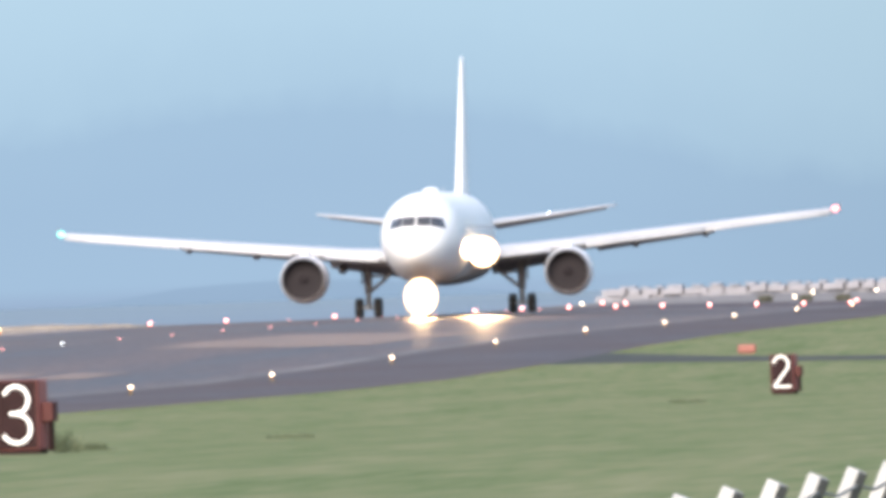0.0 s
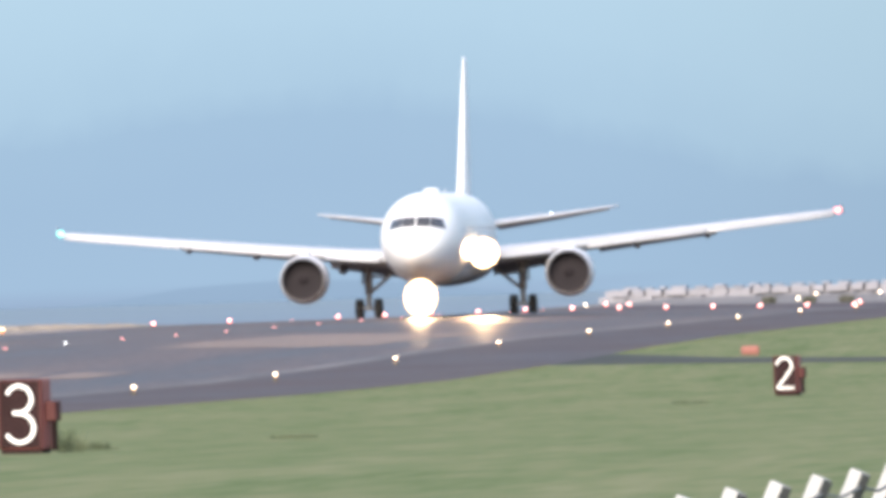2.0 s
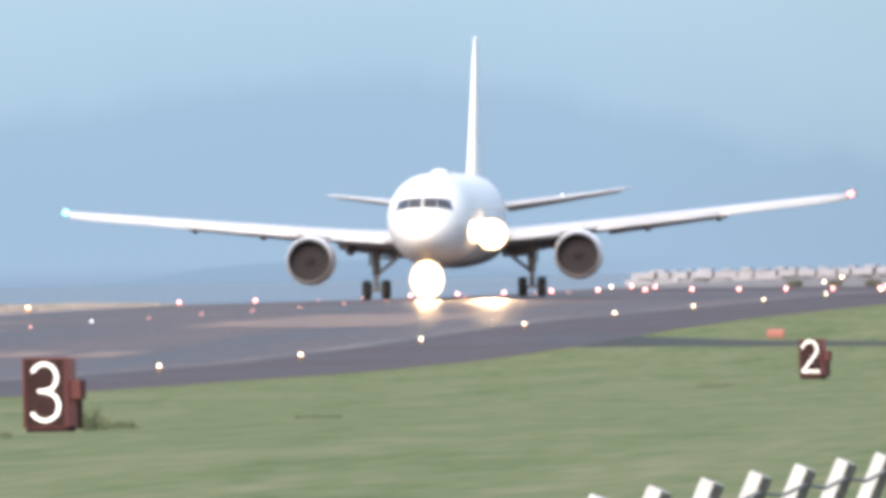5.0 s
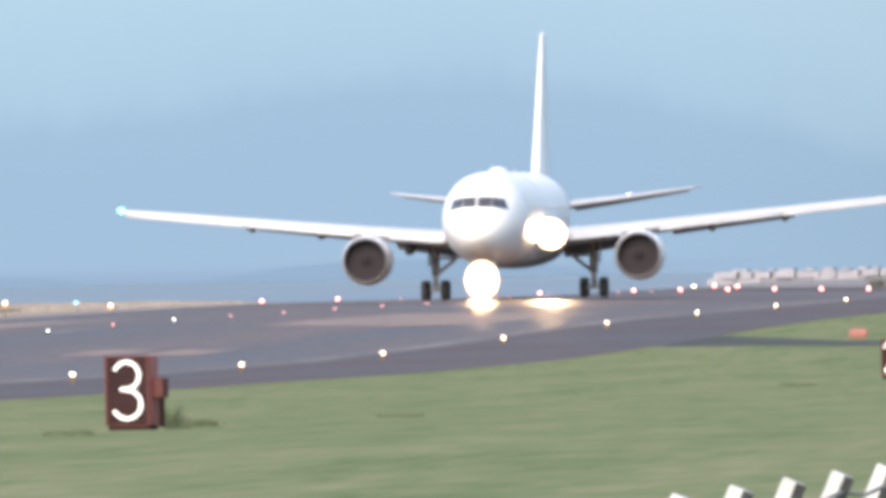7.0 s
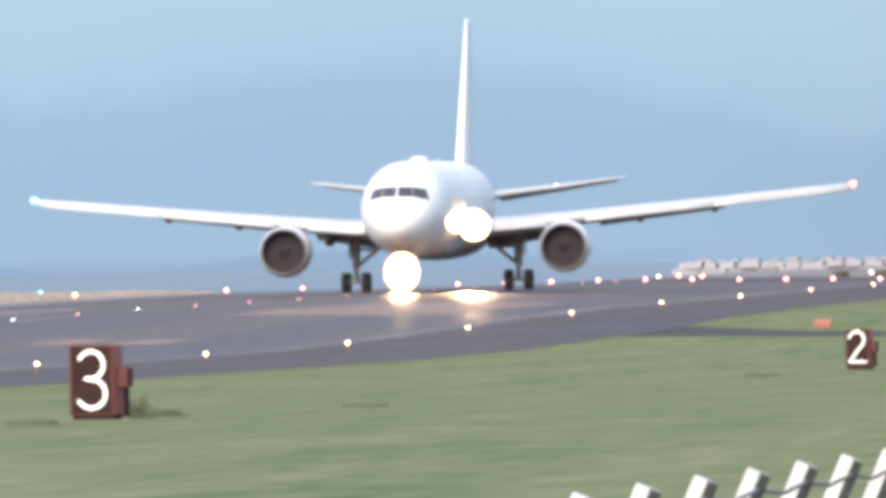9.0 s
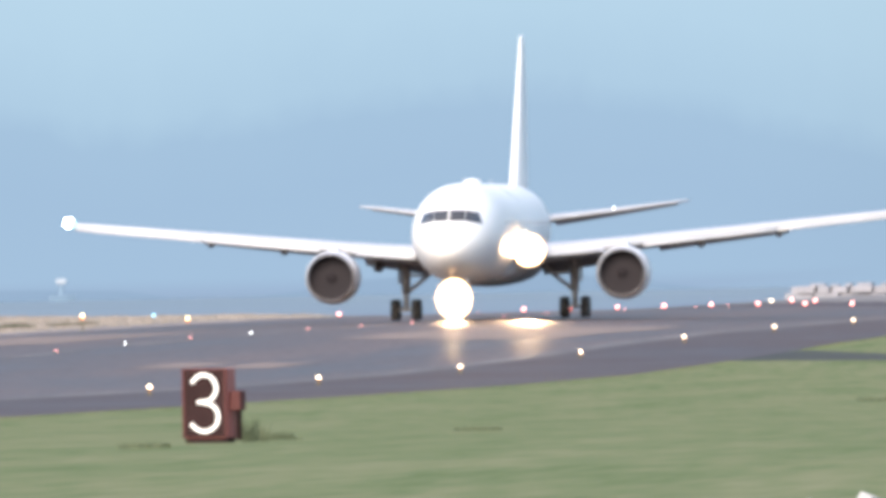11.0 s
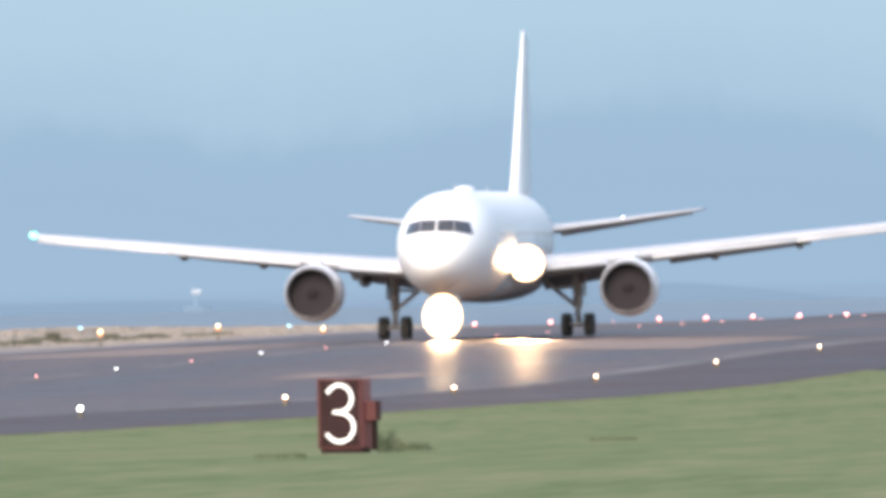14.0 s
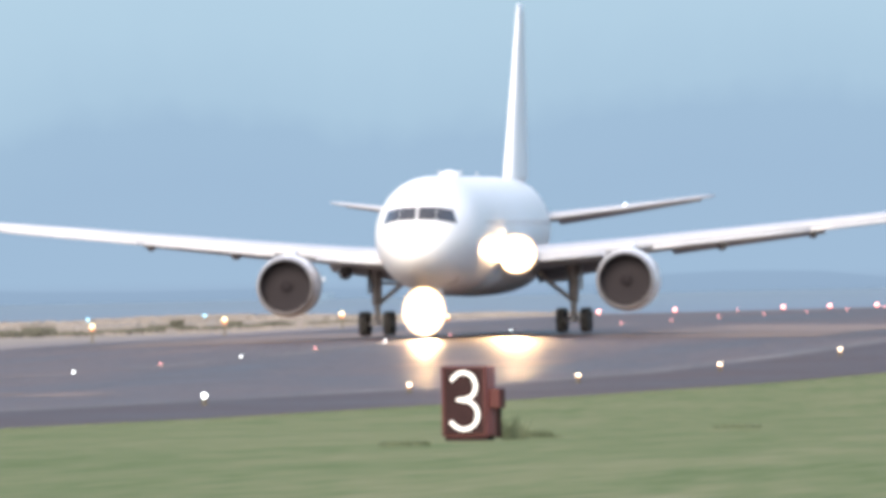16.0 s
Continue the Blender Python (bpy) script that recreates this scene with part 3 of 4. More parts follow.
def lamp_unit(parent, glowing, x, y, z, rx, rz, hood=0.32, state="blazing white landing lamp, lens widened to its glare", fins=""):
    """A lit lens set back in a grey hooded cup; upright or level louvre fins are added before it to keep the beam
    narrow.
    """
    def ring(along, r):
        return [(x + rx * r * math.cos(k), y + along, z + rz * r * math.sin(k)) for k in (2 * math.pi * j / 48 for j in range(48))]
    bm = bmesh.new()
    loft(bm, [ring(-0.02, 0.02), ring(-0.015, 0.985)], True, (True, False))
    bmesh.ops.recalc_face_normals(bm, faces=bm.faces)
    bm.normal_update()
    if sum(f.normal.y for f in bm.faces) > 0:
        bmesh.ops.reverse_faces(bm, faces=bm.faces)
    part("landing_light", bm, glowing, parent, state, True)
    bm = bmesh.new()
    loft(bm, [ring(0.0, 0.98), ring(-hood, 0.99), ring(-hood, 1.03), ring(0.1, 1.03), ring(0.3, 0.5), ring(0.32, 0.02)], True, (False, True))
    part("lamp_cup", bm, M_WING, parent, "grey lamp hood", True)
    # fins added only to block side spill from the wide lens
    if fins:
        bm = bmesh.new()
        half, gap = (rx, 0.11) if fins == "upright" else (rz, 0.12)
        count = int(2 * half / gap)
        for k in range(1, count):
            d = -half + 2 * half * k / count
            reach = math.sqrt(max(0.0, 1 - (d / half) ** 2)) * 0.97
            if fins == "upright":
                box(bm, x + d, y - hood / 2 - 0.02, z, 0.004, hood, 2 * rz * reach)
            else:
                box(bm, x, y - hood / 2 - 0.02, z + d, 2 * rx * reach, hood, 0.004)
        part("louvre", bm, M_SPINNER, parent, "thin black fins added to narrow the beam")


STROBES = []
NACELLE = ((0.0, 1.29), (0.25, 1.37), (0.8, 1.44), (1.8, 1.47), (3.0, 1.41), (4.0, 1.26), (4.7, 1.1), (4.7, 1.0), (3.6, 0.98))
for side in (-1, 1):
    bm = bmesh.new()
    rings = [foil(lead, chord, t, tw, (side * q, z)) for q, lead, chord, t, tw, z in WING]
    loft(bm, rings, True, (True, True))
    wing = part("wing", bm, M_WING, plane, "pale grey swept wing", True)
    movable(2.8, 7.0, 0.80, 2.7, 2.2, 16, 0.3, "inboard_flap", M_FLAP, wing, side)
    movable(9.2, 16.2, 0.80, 1.5, 1.1, 13, 0.16, "outboard_flap", M_FLAP, wing, side, 6)
    movable(3.4, 6.8, 0.0, 0.75, 0.7, -8, 0.26, "slat", M_WING, wing, side, 4, -0.14)
    movable(8.9, 15.88, 0.0, 0.7, 0.58, -8, 0.2, "slat", M_WING, wing, side, 5, -0.13)
    movable(15.9, 23.3, 0.0, 0.58, 0.34, -8, 0.2, "slat", M_WING, wing, side, 6, -0.13)
    # flap track fairings
    for q, ln, r, low in ((6.2, 3.4, 0.3, 0.66), (11.5, 3.0, 0.24, 0.3), (15.7, 2.6, 0.2, 0.3)):
        lead, chord, t, tw, z = wing_at(q)
        bm = bmesh.new()
        revolve(bm, [(-ln / 2, 0.01), (-ln * 0.4, r * 0.55), (-ln * 0.2, r * 0.95), (0, r), (ln * 0.25, r * 0.75), (ln * 0.5, 0.03)], "y", 16,
                (side * q, lead + chord * 0.86 - MAIN, z - chord * 0.8 * math.sin(radians(tw)) - low))
        part("flap_track_fairing", bm, M_FAIR, wing, "dark grey fairing pod", True)
    # tip lamp
    bm = bmesh.new()
    bmesh.ops.create_icosphere(bm, subdivisions=2, radius=0.2)
    bmesh.ops.scale(bm, vec=(1, 1.3, 0.9), verts=bm.verts)
    bmesh.ops.translate(bm, vec=(side * 23.55, 33.2 - MAIN, 5.64), verts=bm.verts)
    part("navigation_light", bm, M_NAV_RED if side > 0 else M_NAV_GREEN, wing, "lit red lamp" if side > 0 else "lit green lamp", True)
    # white flasher: a thin lamp that turns its lit face to the front for an instant
    bm = bmesh.new()
    revolve(bm, [(0.02, 0.02), (0.02, 0.3), (-0.012, 0.3)], "y", 20)
    strobe = part("strobe_light", bm, M_FAIR, wing, "white wing-tip flasher", False, pose(side * 23.75, 33.75 - MAIN, 5.7))
    bm = bmesh.new()
    revolve(bm, [(-0.016, 0.01), (-0.014, 0.26)], "y", 20)
    part("strobe_lens", bm, M_STROBE, strobe, "bright white lens")
    STROBES.append((strobe, side))
    # landing lamp in the wing root
    if side > 0:
        lamp_unit(wing, M_LANDING, ROOT_LAMP[0], 18.6 - MAIN, *ROOT_LAMP[1:], 0.32, fins="upright")
    else:
        lamp_unit(wing, M_CABIN, side * 2.75, 19.2 - MAIN, 3.62, 0.26, 0.26, 0.5, "unlit landing lamp")

    # engine
    cx, cz, lx = side * 7.95, 2.43, 18.6 - MAIN
    engine = part("engine_nacelle", (lambda b: (revolve(b, NACELLE, "y", 48, (cx, lx, cz)), b)[1])(bmesh.new()), M_SKIN, plane, "white engine nacelle with dark intake", True)
    bm = bmesh.new()
    revolve(bm, [(0.25, 1.372), (0.06, 1.33), (-0.05, 1.26), (-0.08, 1.25), (-0.05, 1.235), (0.12, 1.225), (0.2, 1.225)], "y", 48, (cx, lx, cz))
    part("inlet_lip", bm, M_LIP, engine, "bare metal intake lip", True)
    bm = bmesh.new()
    revolve(bm, [(0.2, 1.225), (0.45, 1.21), (0.7, 1.19), (0.8, 1.19)], "y", 48, (cx, lx, cz))
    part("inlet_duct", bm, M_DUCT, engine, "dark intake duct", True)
    bm = bmesh.new()
    revolve(bm, [(0.53, 0.01), (0.55, 0.1), (0.6, 0.22), (0.65, 0.3), (0.8, 0.3)], "y", 24, (cx, lx, cz))
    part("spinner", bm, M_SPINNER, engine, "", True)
    bm = bmesh.new()
    rings = []
    for r, dy in ((0.28, 0.64), (0.6, 0.68), (0.9, 0.7), (1.19, 0.68)):
        rings.append([(cx + r * math.cos(k), lx + dy + 0.03 * (j % 2), cz + r * math.sin(k)) for j, k in ((j, 2 * math.pi * j / 76 + 0.25 * r) for j in range(76))])
    loft(bm, rings)
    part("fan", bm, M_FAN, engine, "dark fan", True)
    bm = bmesh.new()
    revolve(bm, [(3.4, 0.8), (4.7, 0.78), (5.8, 0.56), (6.4, 0.44), (6.4, 0.36), (5.8, 0.36), (7.0, 0.05)], "y", 32, (cx, lx, cz))
    part("exhaust_nozzle", bm, M_RIM, engine, "", True)
    bm = bmesh.new()
    prof = []
    for x, zb, zt, hw in ((0.9, 3.78, 3.84, 0.06), (2.0, 3.7, 3.95, 0.2), (3.6, 3.5, 4.12, 0.24), (5.4, 3.3, 4.15, 0.24), (8.5, 3.55, 4.2, 0.12), (10.2, 3.9, 4.1, 0.03)):
        prof.append([(cx - hw, lx + x, zb), (cx + hw, lx + x, zb), (cx + hw * 0.8, lx + x, zt), (cx - hw * 0.8, lx + x, zt)])
    loft(bm, prof, True, (True, True))
    part("pylon", bm, M_SKIN, engine)
    bm = bmesh.new()
    loft(bm, [[(cx - side * 0.95, lx + 0.9, cz + 1.02), (cx - side * 0.95, lx + 2.0, cz + 1.02), (cx - side * 0.92, lx + 2.0, cz + 1.0), (cx - side * 0.92, lx + 0.9, cz + 1.0)],
              [(cx - side * 1.25, lx + 1.4, cz + 1.3), (cx - side * 1.25, lx + 1.95, cz + 1.3), (cx - side * 1.22, lx + 1.95, cz + 1.28), (cx - side * 1.22, lx + 1.4, cz + 1.28)]], True, (True, True))
    part("nacelle_strake", bm, M_SKIN, engine)

    # tailplane
    bm = bmesh.new()
    rings = [foil(lead, chord, t, 0, (side * q, z)) for q, lead, chord, t, z in
             ((0.4, 45.6, 6.3, 0.68, 5.3), (1.4, 46.4, 5.4, 0.5, 5.36), (5.0, 49.1, 3.6, 0.33, 5.79), (8.7, 51.8, 2.1, 0.17, 6.27), (9.28, 52.5, 1.4, 0.1, 6.35))]
    loft(bm, rings, True, (True, True))
    tailplane = part("tailplane", bm, M_WING, plane, "pale grey tailplane", True)
    bm = bmesh.new()
    rings = []
    for q, lead, chord, z in ((1.9, 50.2, 2.0, 5.4), (5.0, 51.6, 1.5, 5.78), (8.6, 53.2, 0.85, 6.24)):
        ring = []
        for u, tt in FOIL:
            dx, dz, a = u * chord, tt * 0.08, radians(9)
            ring.append((side * q, lead - MAIN + dx * math.cos(a), z + dz - dx * math.sin(a)))
        rings.append(ring)
    loft(bm, rings, True, (True, True))
    part("elevator", bm, M_FLAP, tailplane, "drooped grey elevator", True)

# small lamp on the tailplane
bm = bmesh.new()
bmesh.ops.create_icosphere(bm, subdivisions=2, radius=0.035)
bmesh.ops.translate(bm, vec=(5.3, 49.3 - MAIN, 6.02), verts=bm.verts)
part("logo_light", bm, M_L_COOL, plane, "small lit white lamp", True)

# belly fairing
bm = bmesh.new()
rings = []
for x, w, dz in ((17.0, 0.8, 0.0), (18.5, 2.3, 0.12), (21, 2.75, 0.2), (28, 2.85, 0.24), (33, 2.7, 0.2), (36, 2.0, 0.1), (38, 0.6, 0.0)):
    rings.append([(w * math.cos(k), x - MAIN, 3.1 + (1.1 + dz) * math.sin(k)) for k in (2 * math.pi * j / 24 for j in range(24))])
loft(bm, rings, True, (True, True))
part("belly_fairing", bm, M_WING, plane, "pale grey wing-body fairing", True)

# fin
bm = bmesh.new()
rings = []
for z, lead, chord, t in ((6.6, 43.6, 10.6, 0.8), (7.6, 44.8, 9.6, 0.73), (10.5, 47.5, 7.1, 0.54), (13.5, 50.2, 4.7, 0.33), (15.5, 52.0, 3.0, 0.17), (15.8, 52.4, 2.5, 0.11)):
    rings.append(foil(lead, chord, t, 0, (0, z), "z"))
loft(bm, rings, True, (True, True))
fin = part("fin", bm, M_SKIN, plane, "plain white tail fin", True)
bm = bmesh.new()
rings = []
for z, x0, ch, hw in ((7.3, 51.4, 3.0, 0.2), (12.0, 52.8, 2.2, 0.12), (15.4, 53.9, 1.25, 0.05)):
    rings.append([(hw, x0 - MAIN, z), (hw * 0.6, x0 + ch - MAIN, z), (hw * 0.4, x0 + ch - MAIN, z), (-hw, x0 - MAIN, z)])
loft(bm, rings, True, (True, True))
part("rudder", bm, M_SKIN, fin)

# wheels: tyre with hub, axle along X, centred at the part's origin
WHEELS = []


def tyre_mesh(r, w):
    bm = bmesh.new()
    h = w / 2
    revolve(bm, [(-h * 0.75, r * 0.55), (-h, r * 0.7), (-h * 0.95, r * 0.88), (-h * 0.7, r * 0.97), (-h * 0.35, r), (-h * 0.3, r * 0.985), (-h * 0.25, r),
                 (h * 0.25, r), (h * 0.3, r * 0.985), (h * 0.35, r), (h * 0.7, r * 0.97), (h * 0.95, r * 0.88), (h, r * 0.7), (h * 0.75, r * 0.55)], "x", 32)
    return bm


def hub_mesh(r, w):
    bm = bmesh.new()
    h = w / 2
    revolve(bm, [(-h * 0.8, 0.03), (-h * 0.8, r * 0.2), (-h * 0.45, r * 0.25), (-h * 0.4, r * 0.5), (-h * 0.75, r * 0.56), (h * 0.75, r * 0.56), (h * 0.4, r * 0.5),
                 (h * 0.45, r * 0.25), (h * 0.8, r * 0.2), (h * 0.8, 0.03)], "x", 24)
    for k in range(8):
        w8 = 2 * math.pi * k / 8
        box(bm, 0, r * 0.38 * math.cos(w8), r * 0.38 * math.sin(w8), w * 0.62, r * 0.1, r * 0.1)
    return bm


def wheel(parent, x, y, z, r, w, cache={}):
    key = (r, w)
    if key not in cache:
        tyre = part("wheel", tyre_mesh(r, w), M_TYRE, parent, "black rubber tyre", True)
        hub = part("hub", hub_mesh(r, w), M_RIM, parent, "grey metal hub")
        cache[key] = (tyre.data, hub.data)
        bpy.data.objects.remove(hub)
    else:
        tyre = share("wheel", cache[key][0], parent, Matrix(), "black rubber tyre")
    # the hub is joined to the tyre so that they spin together
    tyre.matrix_basis = pose(x, y, z)
    WHEELS.append((tyre, (x, y, z), r))
    return tyre


def joined_wheel_meshes():
    """Gives each wheel mesh its hub as a second material."""
    done = set()
    for tyre, at_, r in WHEELS:
        me = tyre.data
        if me.name in done:
            continue
        done.add(me.name)
        w = 0.43 if r > 0.5 else 0.34
        bm = bmesh.new()
        bm.from_mesh(me)
        n0 = len(bm.faces)
        hb = hub_mesh(r, w)
        tmp = bpy.data.meshes.new("hub_tmp")
        hb.to_mesh(tmp)
        hb.free()
        bm.from_mesh(tmp)
        bm.faces.ensure_lookup_table()
        for f in bm.faces[n0:]:
            f.material_index = 1
        bm.to_mesh(me)
        bm.free()
        me.materials.append(M_RIM)
        bpy.data.meshes.remove(tmp)


R_MAIN, R_NOSE = 0.58, 0.47
for side in (-1, 1):
    gx = side * 4.65
    bm = bmesh.new()
    tube(bm, [(gx, 0, 0.62), (gx, 0, 1.5)], 0.16, 14)
    tube(bm, [(gx, 0, 1.45), (gx, 0.02, 2.4), (gx, 0.05, 3.9)], [0.23, 0.26, 0.28], 14)
    gear = part("main_gear", bm, M_STEEL, plane, "grey four-wheel main landing gear", True)
    bm = bmesh.new()
    box(bm, gx, 0, 0.6, 0.26, 1.9, 0.26, 0.05)
    for dy in (-0.71, 0.71):
        tube(bm, [(gx - 0.62, dy, R_MAIN), (gx + 0.62, dy, R_MAIN)], 0.09, 10)
    part("bogie_beam", bm, M_STEEL, gear)
    bm = bmesh.new()
    tube(bm, [(gx, 0.0, 1.45), (gx - side * 1.2, 0.05, 2.42), (gx - side * 1.9, 0.1, 3.1)], 0.11, 10)
    tube(bm, [(gx, 0.0, 2.5), (gx - side * 1.2, 0.05, 2.42)], 0.08, 8)
    part("side_brace", bm, M_STEEL, gear)
    bm = bmesh.new()
    tube(bm, [(gx, 0.0, 2.1), (gx, -1.2, 3.3)], 0.09, 10)
    part("drag_brace", bm, M_STEEL, gear)
    bm = bmesh.new()
    tube(bm, [(gx, 0.28, 1.65), (gx, 0.62, 1.2), (gx, 0.25, 0.75)], 0.05, 8)
    part("torque_link", bm, M_STEEL, gear)
    bm = bmesh.new()
    box(bm, gx + side * 0.36, 0.1, 2.75, 0.06, 1.1, 1.5, 0.02)
    part("gear_door", bm, M_FLAP, gear, "grey gear door")
    for dy in (-0.71, 0.71):
        for dx in (-0.57, 0.57):
            wheel(gear, gx + dx, dy, R_MAIN, R_MAIN, 0.43)

NG = 5.54 - MAIN
bm = bmesh.new()
tube(bm, [(0, NG, 0.45), (0, NG, 1.2)], 0.09, 12)
tube(bm, [(0, NG, 1.15), (0, NG, 2.6)], [0.14, 0.16], 12)
nose_gear = part("nose_gear", bm, M_STEEL, plane, "grey twin-wheel nose gear with lamps", True)
bm = bmesh.new()
tube(bm, [(-0.34, NG, R_NOSE), (0.34, NG, R_NOSE)], 0.07, 10)
part("axle", bm, M_STEEL, nose_gear)
bm = bmesh.new()
tube(bm, [(0, NG, 1.6), (0, NG - 1.3, 2.5)], 0.07, 8)
part("drag_brace", bm, M_STEEL, nose_gear)
for side in (-1, 1):
    bm = bmesh.new()
    box(bm, side * 0.62, NG - 0.2, 1.95, 0.05, 1.8, 0.75, 0.02, None)
    part("nose_gear_door", bm, M_SKIN, nose_gear, "white nose gear door")
    wheel(nose_gear, side * 0.26, NG, R_NOSE, R_NOSE, 0.34)
lamp_unit(nose_gear, M_TAXI, NOSE_LAMP[0], NG - 1.6, *NOSE_LAMP[1:], 0.36, "blazing white bank of nose lamps", "level")
joined_wheel_meshes()

# ---------------------------------------------------------------- distance signs


def numeral_path(digit):
    """Stroke of a numeral in a unit-high box, centred."""
    pts = []
    if digit == 3:
        for k in range(11):
            w = radians(150 - 24 * k)
            pts.append((0.02 + 0.23 * math.cos(w), 0.25 + 0.235 * math.sin(w)))
        pts = [p for p in pts if p[0] > -0.24]
        pts.append((-0.1, 0.015))
        pts.append((0.03, 0.015))
        for k in range(13):
            w = radians(92 - 20 * k)
            pts.append((0.02 + 0.26 * math.cos(w), -0.245 + 0.25 * math.sin(w)))
    else:
        for k in range(10):
            w = radians(165 - 24 * k)
            pts.append((0.0 + 0.26 * math.cos(w), 0.26 + 0.27 * math.sin(w)))
        pts += [(-0.02, -0.17), (-0.26, -0.47), (0.3, -0.47)]
    return pts


BULB = []


def along(pts, step):
    """Points at even steps along a line of points."""
    run = [0.0]
    for a, b in zip(pts, pts[1:]):
        run.append(run[-1] + math.hypot(b[0] - a[0], b[1] - a[1]))
    count = round(run[-1] / step)
    return [tuple(float(np.interp(run[-1] * k / count, run, [p[i] for p in pts])) for i in (0, 1)) for k in range(count + 1)]


def distance_sign(digit, s, q, label, plinth):
    base = at(s, q, plinth - 0.03)
    sign = new("distance_sign")
    tagged(sign, label, "runway sign", "runway distance signs")
    sign.matrix_basis = Matrix.Translation(base) @ pose(0, 0, 0, 0, 0, -19)
    w, hgt, dep = 0.81, 1.2, 0.42
    bm = bmesh.new()
    box(bm, 0, dep / 2 + 0.02, 0.03 - plinth / 2, w - 0.04, dep - 0.04, plinth + 0.02, 0.01)
    part("plinth", bm, M_SIGN_BACK, sign, "low dark base")
    bm = bmesh.new()
    box(bm, 0, dep / 2 + 0.02, 0.04 + hgt / 2, w, dep, hgt, 0.02)
    part("cabinet", bm, M_SIGN_RED, sign, "dull red metal cabinet")
    bm = bmesh.new()
    box(bm, 0, 0.0, 0.04 + hgt / 2, w - 0.1, 0.03, hgt - 0.06, 0.008)
    part("face", bm, M_SIGN_BACK, sign, "dark brown sign face")
    bm = bmesh.new()
    for sx in (-1, 1):
        box(bm, sx * (w / 2 - 0.025), -0.02, 0.04 + hgt / 2, 0.05, 0.06, hgt, 0.01)
    box(bm, 0, -0.02, 0.04 + hgt - 0.02, w - 0.1, 0.06, 0.04, 0.01)
    part("frame", bm, M_SIGN_FRAME, sign, "dark red frame")
    bm = bmesh.new()
    pts = numeral_path(digit)
    tube(bm, [(x - 0.02, -0.035, 0.65 + z) for x, z in pts], 0.016, 8)
    numeral = part("numeral", bm, M_CONCRETE, sign, "numeral %d of glowing white bulbs on a pale track" % digit, True)
    for x, z in along(pts, 0.066):
        if BULB:
            share("bulb", BULB[0], numeral, pose(x - 0.02, -0.06, 0.65 + z))
        else:
            bm = bmesh.new()
            bmesh.ops.create_icosphere(bm, subdivisions=2, radius=0.033)
            BULB.append(part("bulb", bm, M_DIGIT, numeral, "", True, pose(x - 0.02, -0.06, 0.65 + z)).data)
    bm = bmesh.new()
    box(bm, w / 2 + 0.095, 0.27, 0.68, 0.19, 0.3, 0.34, 0.02)
    part("terminal_box", bm, M_SIGN_FRAME, sign, "dark red terminal box on its side")
    bm = bmesh.new()
    for yy in (0.2, 0.36):
        tube(bm, [(w / 2 + 0.1, yy, 0.0), (w / 2 + 0.1, yy, 0.55)], 0.035, 8)
    part("support_leg", bm, M_SIGN_BACK, sign)
    return sign


def runway_sq(x, y):
    return ((x + 86.9) * SIN + y * COS, (x + 86.9) * COS - y * SIN)


S3 = runway_sq(-6.145, 330.0)
S2 = runway_sq(13.47, 634.0)
distance_sign(3, *S3, "red and brown sign box with glowing numeral 3 in the grass", 0.06)
distance_sign(2, *S2, "red and brown sign box with glowing numeral 2 in the grass", 0.1)

# ---------------------------------------------------------------- airfield lamps


def lamp_fixture(material, radius, stem, collar=None):
    ob = new("runway_light")
    bm = bmesh.new()
    revolve(bm, [(0.0, 0.12), (0.03, 0.12), (0.05, 0.05), (stem - 0.08, 0.05), (stem - 0.06, 0.1), (stem, 0.1)], "z", 12)
    part("housing", bm, M_FIXTURE, ob)
    bm = bmesh.new()
    bmesh.ops.create_icosphere(bm, subdivisions=2, radius=radius)
    bmesh.ops.translate(bm, vec=(0, 0, stem + radius * 0.7), verts=bm.verts)
    part("lens", bm, material, ob, "glowing lens", True)
    # the halo is built as a dim glowing ring under the lens
    if collar:
        bm = bmesh.new()
        revolve(bm, [(stem - radius * 1.5, 0.02), (stem - radius * 1.4, radius * 1.0), (stem + radius * 0.1, radius * 1.15), (stem + radius * 0.5, radius * 0.8)], "z", 14)
        part("halo_collar", bm, collar, ob, "glowing coloured collar standing for the lamp's halo")
    return ob


PROTO = {}


def lamp(kind, s, q, label, group, lift=0.0):
    material, radius, stem, collar = {"white": (M_L_WHITE, 0.06, 0.22, M_HALO_AMBER), "cool": (M_L_COOL, 0.062, 0.22, None),
                                      "yellow": (M_L_YELLOW, 0.1, 0.74, M_HALO_AMBER), "low_yellow": (M_L_YELLOW, 0.1, 0.28, M_HALO_AMBER),
                                      "red": (M_L_RED, 0.1, 0.09, M_HALO_RED), "pale_red": (M_L_PINK, 0.042, 0.03, None), "small": (M_L_COOL, 0.036, 0.03, None),
                                      "blue": (M_L_BLUE, 0.09, 0.14, None), "far_white": (M_L_WHITE, 0.08, 0.06, None)}[kind]
    m = Matrix.Translation(at(s, q))
    if kind not in PROTO:
        PROTO[kind] = lamp_fixture(material, radius, stem, collar)
        ob = PROTO[kind]
        ob.matrix_basis = m
    else:
        ob = copy_thing(PROTO[kind], m)
    tagged(ob, label, "runway light", group)
    return ob


